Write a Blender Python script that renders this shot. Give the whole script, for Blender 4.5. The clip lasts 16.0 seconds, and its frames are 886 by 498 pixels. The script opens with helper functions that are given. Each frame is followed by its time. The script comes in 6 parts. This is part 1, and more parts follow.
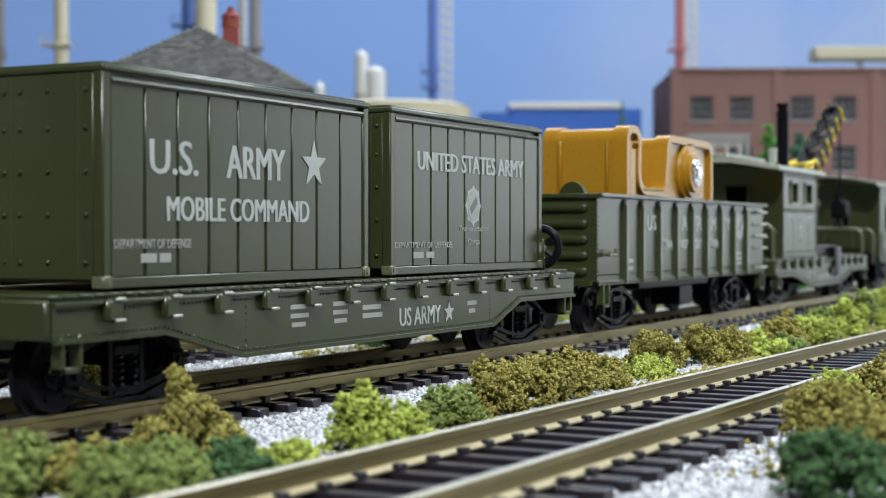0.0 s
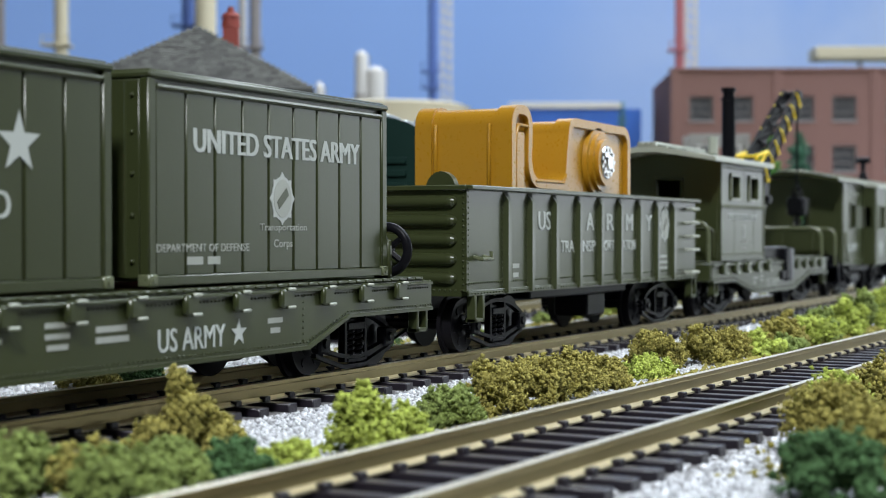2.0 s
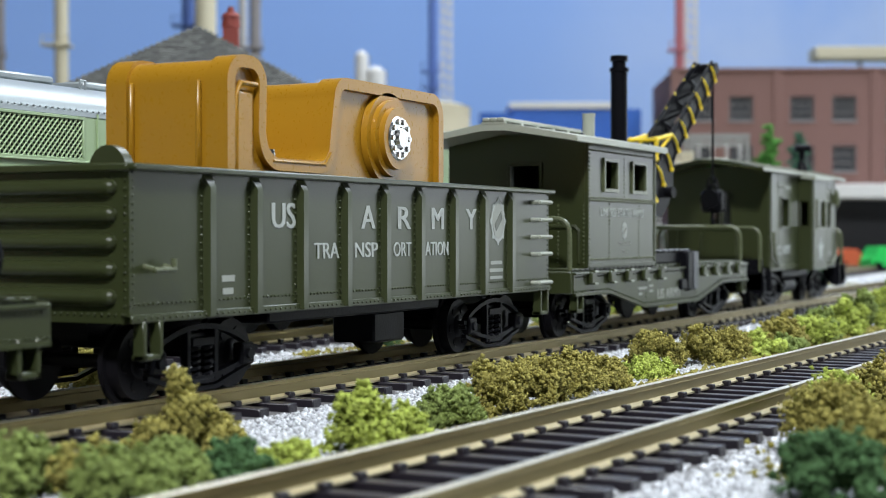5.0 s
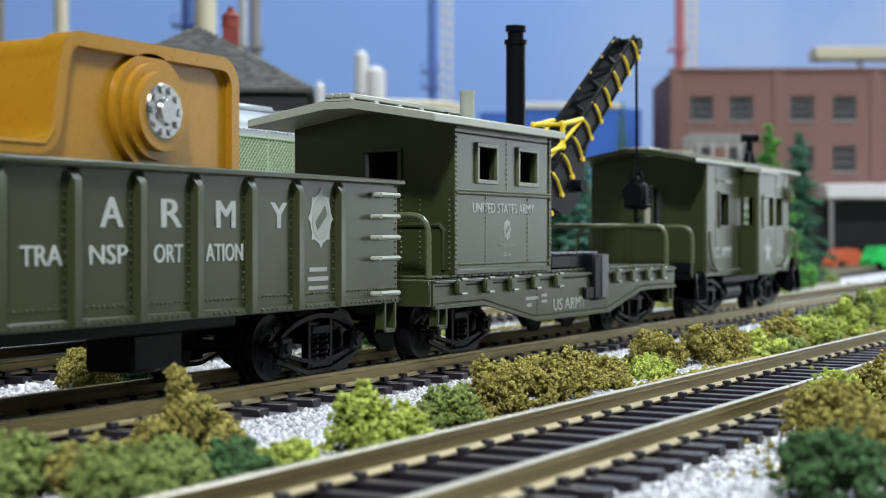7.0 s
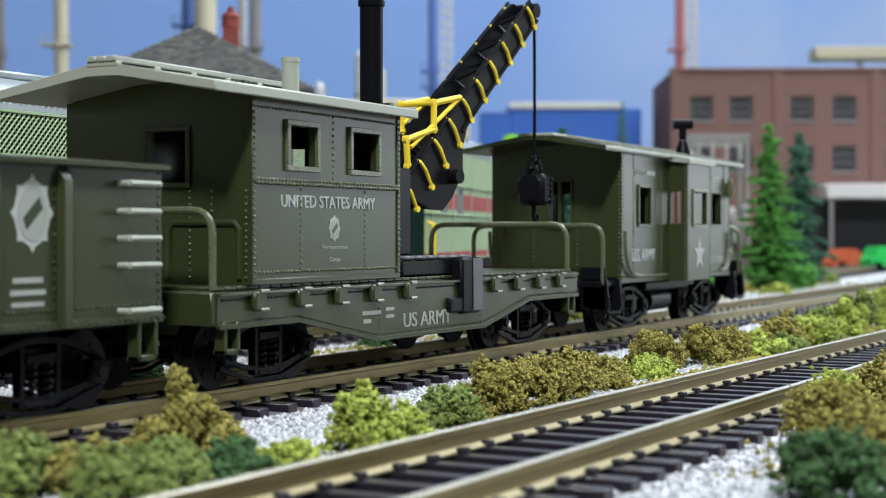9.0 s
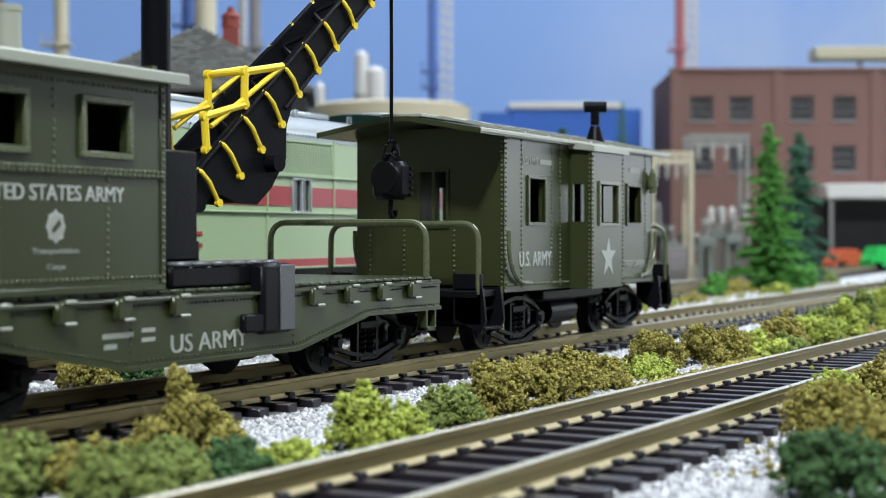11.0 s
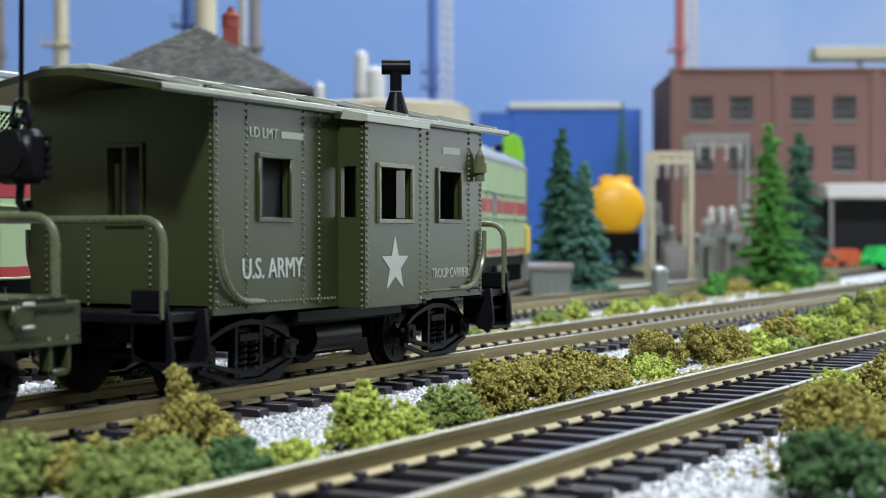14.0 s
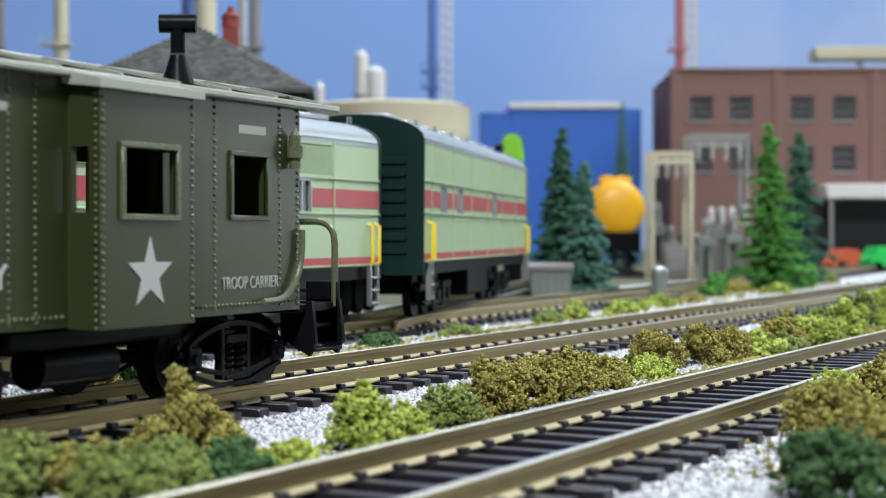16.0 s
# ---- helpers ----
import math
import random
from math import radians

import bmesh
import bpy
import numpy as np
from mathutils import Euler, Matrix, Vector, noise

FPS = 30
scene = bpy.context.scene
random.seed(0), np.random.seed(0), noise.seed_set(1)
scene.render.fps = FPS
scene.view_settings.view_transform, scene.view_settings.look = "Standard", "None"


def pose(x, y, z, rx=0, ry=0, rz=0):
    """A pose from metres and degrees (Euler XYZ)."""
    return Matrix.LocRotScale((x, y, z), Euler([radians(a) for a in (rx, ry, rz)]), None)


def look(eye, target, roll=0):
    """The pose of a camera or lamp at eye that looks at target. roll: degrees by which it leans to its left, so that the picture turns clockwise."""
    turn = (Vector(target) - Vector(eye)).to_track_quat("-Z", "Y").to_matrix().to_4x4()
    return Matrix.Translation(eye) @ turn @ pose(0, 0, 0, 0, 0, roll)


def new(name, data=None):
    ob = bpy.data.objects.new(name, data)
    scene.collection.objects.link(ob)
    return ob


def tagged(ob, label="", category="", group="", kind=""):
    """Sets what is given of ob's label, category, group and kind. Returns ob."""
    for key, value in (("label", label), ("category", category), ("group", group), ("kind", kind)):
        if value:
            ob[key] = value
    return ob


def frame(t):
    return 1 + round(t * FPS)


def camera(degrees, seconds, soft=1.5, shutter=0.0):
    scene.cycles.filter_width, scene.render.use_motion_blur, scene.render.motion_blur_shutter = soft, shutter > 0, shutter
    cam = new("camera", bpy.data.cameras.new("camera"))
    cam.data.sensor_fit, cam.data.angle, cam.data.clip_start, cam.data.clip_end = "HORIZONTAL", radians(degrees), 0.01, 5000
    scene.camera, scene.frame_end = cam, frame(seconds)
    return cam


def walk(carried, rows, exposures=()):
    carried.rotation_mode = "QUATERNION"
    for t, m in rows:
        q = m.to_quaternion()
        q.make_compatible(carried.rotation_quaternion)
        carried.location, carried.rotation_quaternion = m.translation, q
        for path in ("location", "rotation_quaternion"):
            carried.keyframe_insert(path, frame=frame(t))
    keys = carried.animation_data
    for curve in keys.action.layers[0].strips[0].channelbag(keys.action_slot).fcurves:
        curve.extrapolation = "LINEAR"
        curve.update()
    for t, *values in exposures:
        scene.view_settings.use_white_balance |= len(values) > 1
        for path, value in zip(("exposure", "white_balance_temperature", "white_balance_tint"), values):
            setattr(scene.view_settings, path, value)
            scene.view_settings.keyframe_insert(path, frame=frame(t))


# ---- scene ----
# A model railway in 1:87; lengths below are millimetres, turned into metres by S.
S = 0.001
cam = camera(31.8, 16.0, soft=0.7)
EYE = Vector((0, 0, 20.37)) * S
YAW, TILT = radians(26.95), radians(-0.54)
WAY = Vector((math.cos(YAW) * math.cos(TILT), math.sin(YAW) * math.cos(TILT), math.sin(TILT)))
EYE_POSE = look(EYE, EYE + WAY)
walk(cam, [(0.0, EYE_POSE), (16.0, EYE_POSE)])
cam.data.dof.use_dof = True
cam.data.dof.focus_distance = 0.24
cam.data.dof.aperture_fstop = 47.0

# ---- light: ceiling panels of the hobby room, and lamps added for sheen ----
world = bpy.data.worlds.new("room_world")
scene.world = world
world.use_nodes = True
world.node_tree.nodes["Background"].inputs[0].default_value = (0.6, 0.7, 0.9, 1)
world.node_tree.nodes["Background"].inputs[1].default_value = 0.05


def ceiling_or_sheen_lamp(x, y, z, sx, sy, watts, colour=(1, 0.97, 0.93), aim=None):
    data = bpy.data.lights.new("ceiling_or_sheen_light", "AREA")
    data.shape, data.size, data.size_y, data.energy, data.color = "RECTANGLE", sx * S, sy * S, watts, colour
    ob = new("ceiling_or_sheen_light", data)
    ob.matrix_basis = look(Vector((x, y, z)) * S, Vector(aim) * S) if aim else pose(x * S, y * S, z * S)
    return ob


ceiling_or_sheen_lamp(690, -340, 1000, 720, 420, 13.5, (0.8, 0.91, 1), (420, 120, 0))
ceiling_or_sheen_lamp(-520, -275, 860, 120, 120, 14.0, (0.93, 0.97, 1), (250, 112, 25))
ceiling_or_sheen_lamp(1350, 380, 1150, 900, 800, 16, (0.84, 0.92, 1))
# unseen lamp added to brighten the far corner, for sheen on the sides
ceiling_or_sheen_lamp(2500, -900, 1250, 700, 700, 22, (0.82, 0.92, 1))
# two unseen lamps added in the far corner to put sheen on the cars
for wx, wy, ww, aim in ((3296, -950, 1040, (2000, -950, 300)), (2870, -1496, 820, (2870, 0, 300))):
    ceiling_or_sheen_lamp(wx, wy, 300, ww, 1000, 8.5, (0.86, 0.94, 1), aim).name = "sheen_light"
scene.view_settings.exposure = 0.02

# ---- materials ----
MATS = {}


def mat(name, base, rough=0.5, metal=0.0, vary=0.25, size=6.0, bump=0.0, bump_size=0.6, second=None, amount=0.5, rand=0.0, spec=0.5, uneven=0.1):
    """Paint, plastic, metal or stone: two scales of variation, fine relief. size in mm."""
    m = bpy.data.materials.new(name)
    m.use_nodes = True
    nt = m.node_tree
    b = nt.nodes["Principled BSDF"]
    tc = nt.nodes.new("ShaderNodeTexCoord")
    big, fine = nt.nodes.new("ShaderNodeTexNoise"), nt.nodes.new("ShaderNodeTexNoise")
    big.inputs["Scale"].default_value, big.inputs["Detail"].default_value = 1 / (size * S), 4
    fine.inputs["Scale"].default_value, fine.inputs["Detail"].default_value = 1 / (bump_size * S), 5
    for n in (big, fine):
        nt.links.new(tc.outputs["Object"], n.inputs["Vector"])
    dark = [c * (1 - vary) for c in base]
    light = second if second else [min(1, c * (1 + vary)) for c in base]
    ramp = nt.nodes.new("ShaderNodeValToRGB")
    ramp.color_ramp.elements[0].position, ramp.color_ramp.elements[1].position = 0.5 - amount / 2, 0.5 + amount / 2
    ramp.color_ramp.elements[0].color, ramp.color_ramp.elements[1].color = (*dark, 1), (*light, 1)
    mixf = nt.nodes.new("ShaderNodeMath")
    mixf.operation = "MULTIPLY_ADD"
    mixf.inputs[1].default_value = 0.35
    nt.links.new(fine.outputs["Fac"], mixf.inputs[0])
    add = nt.nodes.new("ShaderNodeMath")
    add.operation = "MULTIPLY_ADD"
    add.inputs[1].default_value = 0.65
    nt.links.new(big.outputs["Fac"], add.inputs[0])
    nt.links.new(mixf.outputs[0], add.inputs[2])
    nt.links.new(add.outputs[0], ramp.inputs[0])
    col = ramp.outputs[0]
    if rand:
        geo = nt.nodes.new("ShaderNodeNewGeometry")
        hsv = nt.nodes.new("ShaderNodeHueSaturation")
        mr = nt.nodes.new("ShaderNodeMapRange")
        mr.inputs[3].default_value, mr.inputs[4].default_value = 1 - rand, 1 + rand
        nt.links.new(geo.outputs["Random Per Island"], mr.inputs[0])
        nt.links.new(mr.outputs[0], hsv.inputs["Value"])
        nt.links.new(col, hsv.inputs["Color"])
        col = hsv.outputs[0]
    nt.links.new(col, b.inputs["Base Color"])
    rr = nt.nodes.new("ShaderNodeMapRange")
    rr.inputs[3].default_value, rr.inputs[4].default_value = max(0.02, rough - uneven), min(1, rough + uneven)
    nt.links.new(fine.outputs["Fac"], rr.inputs[0])
    nt.links.new(rr.outputs[0], b.inputs["Roughness"])
    b.inputs["Metallic"].default_value = metal
    b.inputs["Specular IOR Level"].default_value = spec
    if bump:
        bp = nt.nodes.new("ShaderNodeBump")
        bp.inputs["Strength"].default_value, bp.inputs["Distance"].default_value = bump, 0.3 * S
        nt.links.new(fine.outputs["Fac"], bp.inputs["Height"])
        nt.links.new(bp.outputs[0], b.inputs["Normal"])
    MATS[name] = m
    return m


OLIVE = mat("olive_drab_paint", (0.032, 0.039, 0.0145), 0.3, 0, 0.12, 14, 0.025, 0.5, uneven=0.03)
# paler olive for frames and handrails; on rivets it paints their highlights
PALER_OLIVE = mat("paler_olive_paint", (0.1, 0.112, 0.062), 0.28, 0, 0.1, 4, 0.03, 0.4, uneven=0.04)
# pale copy of the olive: light on roofs, eaves and pocket caps painted in
LIT_OLIVE = mat("lit_grey_olive_paint", (0.33, 0.345, 0.29), 0.36, 0, 0.1, 8, 0.05, 0.4)
BLACK = mat("black_plastic", (0.005, 0.005, 0.0065), 0.34, 0, 0.3, 5, 0.1, 0.5, spec=0.09)
TYRE_STEEL = mat("dark_wheel_steel", (0.007, 0.0065, 0.008), 0.36, 0.0, 0.3, 4, spec=0.12)
LETTER = mat("pale_grey_lettering", (0.38, 0.4, 0.38), 0.6, 0, 0.12, 2)
LETTER_DIM = mat("faded_grey_lettering", (0.3, 0.31, 0.28), 0.6, 0, 0.15, 1.5)
YELLOW = mat("deep_yellow_plastic", (0.36, 0.178, 0.011), 0.3, 0, 0.08, 10, 0.04, 0.6)
YELLOW_PAINT = mat("bright_yellow_paint", (0.8, 0.58, 0.03), 0.45, 0, 0.15, 3, 0.08, 0.4)
CHROME = mat("chrome_plating", (0.46, 0.46, 0.46), 0.22, 1.0, 0.1, 3)
STEEL = mat("grey_steel", (0.35, 0.35, 0.35), 0.35, 0.7, 0.2, 3)
# rail metal in three tones; the foot's brighter one paints light on it
RAIL_SIDE = mat("brown_nickel_rail", (0.24, 0.195, 0.09), 0.36, 0.85, 0.3, 5, 0.1, 0.5)
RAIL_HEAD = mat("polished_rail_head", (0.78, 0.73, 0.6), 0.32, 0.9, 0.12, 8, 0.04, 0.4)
RAIL_FOOT = mat("lit_brass_rail_foot", (0.62, 0.54, 0.36), 0.34, 0.85, 0.15, 4, 0.05, 0.5)
SLEEPER = mat("black_brown_sleeper_plastic", (0.013, 0.0105, 0.0155), 0.32, 0, 0.25, 3, 0.25, 0.35)
ROADBED = mat("dark_roadbed", (0.085, 0.08, 0.08), 0.8, 0, 0.4, 3, 0.6, 0.8)
STONE = mat("pale_grey_ballast", (0.44, 0.445, 0.465), 0.32, 0, 0.25, 3, 0.3, 0.4, rand=0.45)




# ---- mesh helpers (mm) ----
OX = 0.0


def box(bm, x0, x1, y0, y1, z0, z1, bev=0.0):
    made = bmesh.ops.create_cube(bm, size=1.0)
    vs = made["verts"]
    for v in vs:
        v.co = Vector(((x0 + x1) / 2 + v.co.x * (x1 - x0), (y0 + y1) / 2 + v.co.y * (y1 - y0), (z0 + z1) / 2 + v.co.z * (z1 - z0)))
    if bev:
        es = list({e for v in vs for e in v.link_edges})
        bmesh.ops.bevel(bm, geom=es, offset=bev, segments=1, affect="EDGES")


def tube(bm, p0, p1, r0, r1=None, n=10, caps=True):
    p0, p1 = Vector(p0), Vector(p1)
    r1 = r0 if r1 is None else r1
    q = (p1 - p0).to_track_quat("Z", "Y")
    rings = []
    for p, r in ((p0, r0), (p1, r1)):
        rings.append([bm.verts.new(p + q @ Vector((r * math.cos(2 * math.pi * i / n), r * math.sin(2 * math.pi * i / n), 0))) for i in range(n)])
    for i in range(n):
        bm.faces.new((rings[0][i], rings[0][(i + 1) % n], rings[1][(i + 1) % n], rings[1][i]))
    if caps:
        bm.faces.new(rings[0][::-1])
        bm.faces.new(rings[1])


def bent(bm, pts, r, n=8):
    """A bent round bar through pts."""
    pts = [Vector(p) for p in pts]
    rings = []
    for i, p in enumerate(pts):
        d = (pts[min(i + 1, len(pts) - 1)] - pts[max(i - 1, 0)]).normalized()
        q = d.to_track_quat("Z", "Y")
        rings.append([bm.verts.new(p + q @ Vector((r * math.cos(2 * math.pi * k / n), r * math.sin(2 * math.pi * k / n), 0))) for k in range(n)])
    for a, b in zip(rings, rings[1:]):
        best = min(range(n), key=lambda o: sum((a[k].co - b[(k + o) % n].co).length for k in range(n)))
        for k in range(n):
            bm.faces.new((a[k], a[(k + 1) % n], b[(k + 1 + best) % n], b[(k + best) % n]))
    bm.faces.new(rings[0][::-1])
    bm.faces.new(rings[-1])


def ring_x(bm, c, R, r, n=30, m=10):
    """A round rim about the x axis."""
    rings = []
    for i in range(n):
        a = 2 * math.pi * i / n
        rings.append([bm.verts.new((c[0] + r * math.sin(2 * math.pi * k / m), c[1] + (R + r * math.cos(2 * math.pi * k / m)) * math.cos(a), c[2] + (R + r * math.cos(2 * math.pi * k / m)) * math.sin(a))) for k in range(m)])
    for i in range(n):
        a, b = rings[i], rings[(i + 1) % n]
        for k in range(m):
            bm.faces.new((a[k], a[(k + 1) % m], b[(k + 1) % m], b[k]))


def prism_y(bm, xz, y0, y1):
    """A polygon in x, z pulled from y0 to y1."""
    a = [bm.verts.new((x, y0, z)) for x, z in xz]
    b = [bm.verts.new((x, y1, z)) for x, z in xz]
    n = len(xz)
    bm.faces.new(a)
    bm.faces.new(b[::-1])
    for i in range(n):
        bm.faces.new((a[i], b[i], b[(i + 1) % n], a[(i + 1) % n]))


def prism_x(bm, yz, x0, x1):
    a = [bm.verts.new((x0, y, z)) for y, z in yz]
    b = [bm.verts.new((x1, y, z)) for y, z in yz]
    n = len(yz)
    bm.faces.new(a)
    bm.faces.new(b[::-1])
    for i in range(n):
        bm.faces.new((a[i], b[i], b[(i + 1) % n], a[(i + 1) % n]))


def pierced(bm, x0, x1, z0, z1, y0, y1, holes):
    """One wall along x with openings (x0, x1, z0, z1) that go through it."""
    xs = sorted({x0, x1, *[h[0] for h in holes], *[h[1] for h in holes]})
    zs = sorted({z0, z1, *[h[2] for h in holes], *[h[3] for h in holes]})
    nx, nz = len(xs) - 1, len(zs) - 1

    def solid(i, j):
        if not (0 <= i < nx and 0 <= j < nz):
            return False
        cx, cz = (xs[i] + xs[i + 1]) / 2, (zs[j] + zs[j + 1]) / 2
        return not any(h[0] < cx < h[1] and h[2] < cz < h[3] for h in holes)
    made = {}

    def vert(i, j, k):
        if (i, j, k) not in made:
            made[i, j, k] = bm.verts.new((xs[i], (y0, y1)[k], zs[j]))
        return made[i, j, k]
    for i in range(nx):
        for j in range(nz):
            if not solid(i, j):
                continue
            ring = ((i, j), (i + 1, j), (i + 1, j + 1), (i, j + 1))
            bm.faces.new([vert(*c, 0) for c in ring])
            bm.faces.new([vert(*c, 1) for c in ring[::-1]])
            for (di, dj), (a, b) in (((0, -1), (0, 1)), ((1, 0), (1, 2)), ((0, 1), (2, 3)), ((-1, 0), (3, 0))):
                if not solid(i + di, j + dj):
                    bm.faces.new((vert(*ring[a], 0), vert(*ring[a], 1), vert(*ring[b], 1), vert(*ring[b], 0)))


def pierced_x(bm, y0, y1, z0, z1, x0, x1, holes):
    tmp = bmesh.new()
    pierced(tmp, y0, y1, z0, z1, x0, x1, holes)
    for v in tmp.verts:
        v.co = Vector((v.co.y, v.co.x, v.co.z))
    me = bpy.data.meshes.new("scratch")
    tmp.to_mesh(me)
    tmp.free()
    bm.from_mesh(me)
    bpy.data.meshes.remove(me)


def frame_ring(bm, x0, x1, z0, z1, w, y0, y1):
    box(bm, x0 - w, x1 + w, y0, y1, z1, z1 + w, 0.08)
    box(bm, x0 - w, x1 + w, y0, y1, z0 - w, z0, 0.08)
    box(bm, x0 - w, x0, y0, y1, z0, z1, 0.08)
    box(bm, x1, x1 + w, y0, y1, z0, z1, 0.08)


def mesh_of(name, bm, material, smooth=False):
    bmesh.ops.recalc_face_normals(bm, faces=bm.faces)
    for v in bm.verts:
        v.co = (v.co - Vector((OX, 0, 0))) * S
    me = bpy.data.meshes.new(name)
    bm.to_mesh(me)
    bm.free()
    me.materials.append(material)
    if smooth:
        me.polygons.foreach_set("use_smooth", [True] * len(me.polygons))
        me.set_sharp_from_angle(angle=radians(40))
    return me


def part(name, bm, material, parent, label="", smooth=True):
    ob = new(name, mesh_of(name, bm, material, smooth))
    ob.parent = parent
    if label:
        ob["label"] = label
    return ob


def solo(name, bm, material, label, category, group="", kind="", smooth=True):
    return tagged(new(name, mesh_of(name, bm, material, smooth)), label, category, group, kind)


def empty(name, label, category, group="", at=(0, 0, 0)):
    ob = tagged(new(name), label, category, group)
    ob.empty_display_size = 0.005
    ob.location = Vector(at) * S
    return ob


def lettering(body, x0, x1, z0, z1, y, material, parent, bold=0.0, name="lettering"):
    """Words on a side that faces -y, stretched into x0..x1, z0..z1."""
    cu = bpy.data.curves.new("words", "FONT")
    cu.body, cu.extrude, cu.resolution_u = body, 0.02, 3
    tmp = new("words", cu)
    bpy.context.view_layer.update()
    me = bpy.data.meshes.new_from_object(tmp.evaluated_get(bpy.context.evaluated_depsgraph_get()))
    bpy.data.objects.remove(tmp)
    co = np.empty(len(me.vertices) * 3)
    me.vertices.foreach_get("co", co)
    co = co.reshape(-1, 3)
    lo, hi = co.min(0), co.max(0)
    u = (co - lo) / np.maximum(hi - lo, 1e-9)
    out = np.stack([x0 + u[:, 0] * (x1 - x0) - OX, y - u[:, 2] * 0.08, z0 + u[:, 1] * (z1 - z0)], 1) * S
    me.vertices.foreach_set("co", out.ravel())
    if bold:
        both = bmesh.new()
        both.from_mesh(me)
        n = len(both.verts)
        both.from_mesh(me)
        both.verts.ensure_lookup_table()
        for v in both.verts[n:]:
            v.co += Vector(((x1 - x0) / max(1, len(body)) * bold * 8, -0.012, 0)) * S
        both.to_mesh(me)
        both.free()
    me.update()
    me.materials.clear()
    me.materials.append(material)
    ob = new(name, me)
    ob.parent = parent
    return ob


def bars(rows, y, material, parent, name="marking"):
    """Small writing as plain bars: (x0, x1, z0, z1) each."""
    bm = bmesh.new()
    for x0, x1, z0, z1 in rows:
        box(bm, x0, x1, y - 0.07, y, z0, z1)
    return part(name, bm, material, parent)


def star(cx, cz, r, y, material, parent):
    bm = bmesh.new()
    prism_y(bm, [(cx + (r if i % 2 == 0 else r * 0.4) * math.sin(math.pi * i / 5), cz + (r if i % 2 == 0 else r * 0.4) * math.cos(math.pi * i / 5)) for i in range(10)], y - 0.08, y)
    return part("star", bm, material, parent, "pale grey five-pointed star", smooth=False)


def emblem(cx, cz, rx, rz, y, parent):
    """A round cogged badge with a dark field inside."""
    bm = bmesh.new()
    prism_y(bm, [(cx + rx * (1 if i % 4 == 0 else 0.84) * math.sin(math.pi * i / 16), cz + rz * (1 if i % 4 == 0 else 0.84) * math.cos(math.pi * i / 16)) for i in range(32)], y - 0.06, y)
    e = part("emblem", bm, LETTER, parent, "pale grey cogged badge", smooth=False)
    bm = bmesh.new()
    prism_y(bm, [(cx + rx * 0.7 * math.sin(math.pi * i / 10), cz + rz * 0.72 * math.cos(math.pi * i / 10)) for i in range(20)], y - 0.12, y - 0.05)
    part("field", bm, LETTER_DIM, e, smooth=False)
    bm = bmesh.new()
    prism_y(bm, [(cx - rx * 0.46, cz - rz * 0.12), (cx - rx * 0.3, cz - rz * 0.4), (cx + rx * 0.46, cz + rz * 0.12), (cx + rx * 0.3, cz + rz * 0.42)], y - 0.17, y - 0.11)
    part("device", bm, OLIVE, e, smooth=False)
    return e


OCT_V = np.array([(1, 0, 0), (-1, 0, 0), (0, 1, 0), (0, -1, 0), (0, 0, 1), (0, 0, -1)], float)
OCT_F = [(0, 2, 4), (2, 1, 4), (1, 3, 4), (3, 0, 4), (2, 0, 5), (1, 2, 5), (3, 1, 5), (0, 3, 5)]
G = (1 + 5 ** 0.5) / 2
ICO_V = np.array([(-1, G, 0), (1, G, 0), (-1, -G, 0), (1, -G, 0), (0, -1, G), (0, 1, G), (0, -1, -G), (0, 1, -G), (G, 0, -1), (G, 0, 1), (-G, 0, -1), (-G, 0, 1)]) / 1.9
ICO_F = [(0, 11, 5), (0, 5, 1), (0, 1, 7), (0, 7, 10), (0, 10, 11), (1, 5, 9), (5, 11, 4), (11, 10, 2), (10, 7, 6), (7, 1, 8), (3, 9, 4), (3, 4, 2), (3, 2, 6), (3, 6, 8), (3, 8, 9), (4, 9, 5), (2, 4, 11), (6, 2, 10), (8, 6, 7), (9, 8, 1)]


def grains(name, pts, size, material, seed=1, verts=OCT_V, faces=OCT_F, flat=1.0, jitter=0.35, spread=0.45):
    """One mesh of many small uneven lumps at pts (mm)."""
    rng = np.random.default_rng(seed)
    pts = np.asarray(pts, float)
    n, k = len(pts), len(verts)
    v = np.repeat(verts[None], n, 0) * (1 + rng.uniform(-jitter, jitter, (n, k, 1)))
    a = rng.normal(size=(n, 4))
    a /= np.linalg.norm(a, axis=1)[:, None]
    w, x, y, z = a.T
    R = np.stack([1 - 2 * (y * y + z * z), 2 * (x * y - w * z), 2 * (x * z + w * y), 2 * (x * y + w * z), 1 - 2 * (x * x + z * z), 2 * (y * z - w * x), 2 * (x * z - w * y), 2 * (y * z + w * x), 1 - 2 * (x * x + y * y)], 1).reshape(n, 3, 3)
    v = np.einsum("nij,nkj->nki", R, v * np.array([1, 1, flat]))
    v = v * (size * rng.uniform(1 - spread, 1 + spread * 0.8, n))[:, None, None] + pts[:, None]
    f = np.array(faces)[None] + (np.arange(n) * k)[:, None, None]
    me = bpy.data.meshes.new(name)
    me.vertices.add(n * k)
    me.vertices.foreach_set("co", ((v - np.array([OX, 0, 0])) * S).ravel())
    nf = n * len(faces)
    me.loops.add(nf * 3)
    me.loops.foreach_set("vertex_index", f.ravel().astype(np.int32))
    me.polygons.add(nf)
    me.polygons.foreach_set("loop_start", np.arange(0, nf * 3, 3, dtype=np.int32))
    me.update(calc_edges=True)
    me.validate()
    me.materials.append(material)
    return me


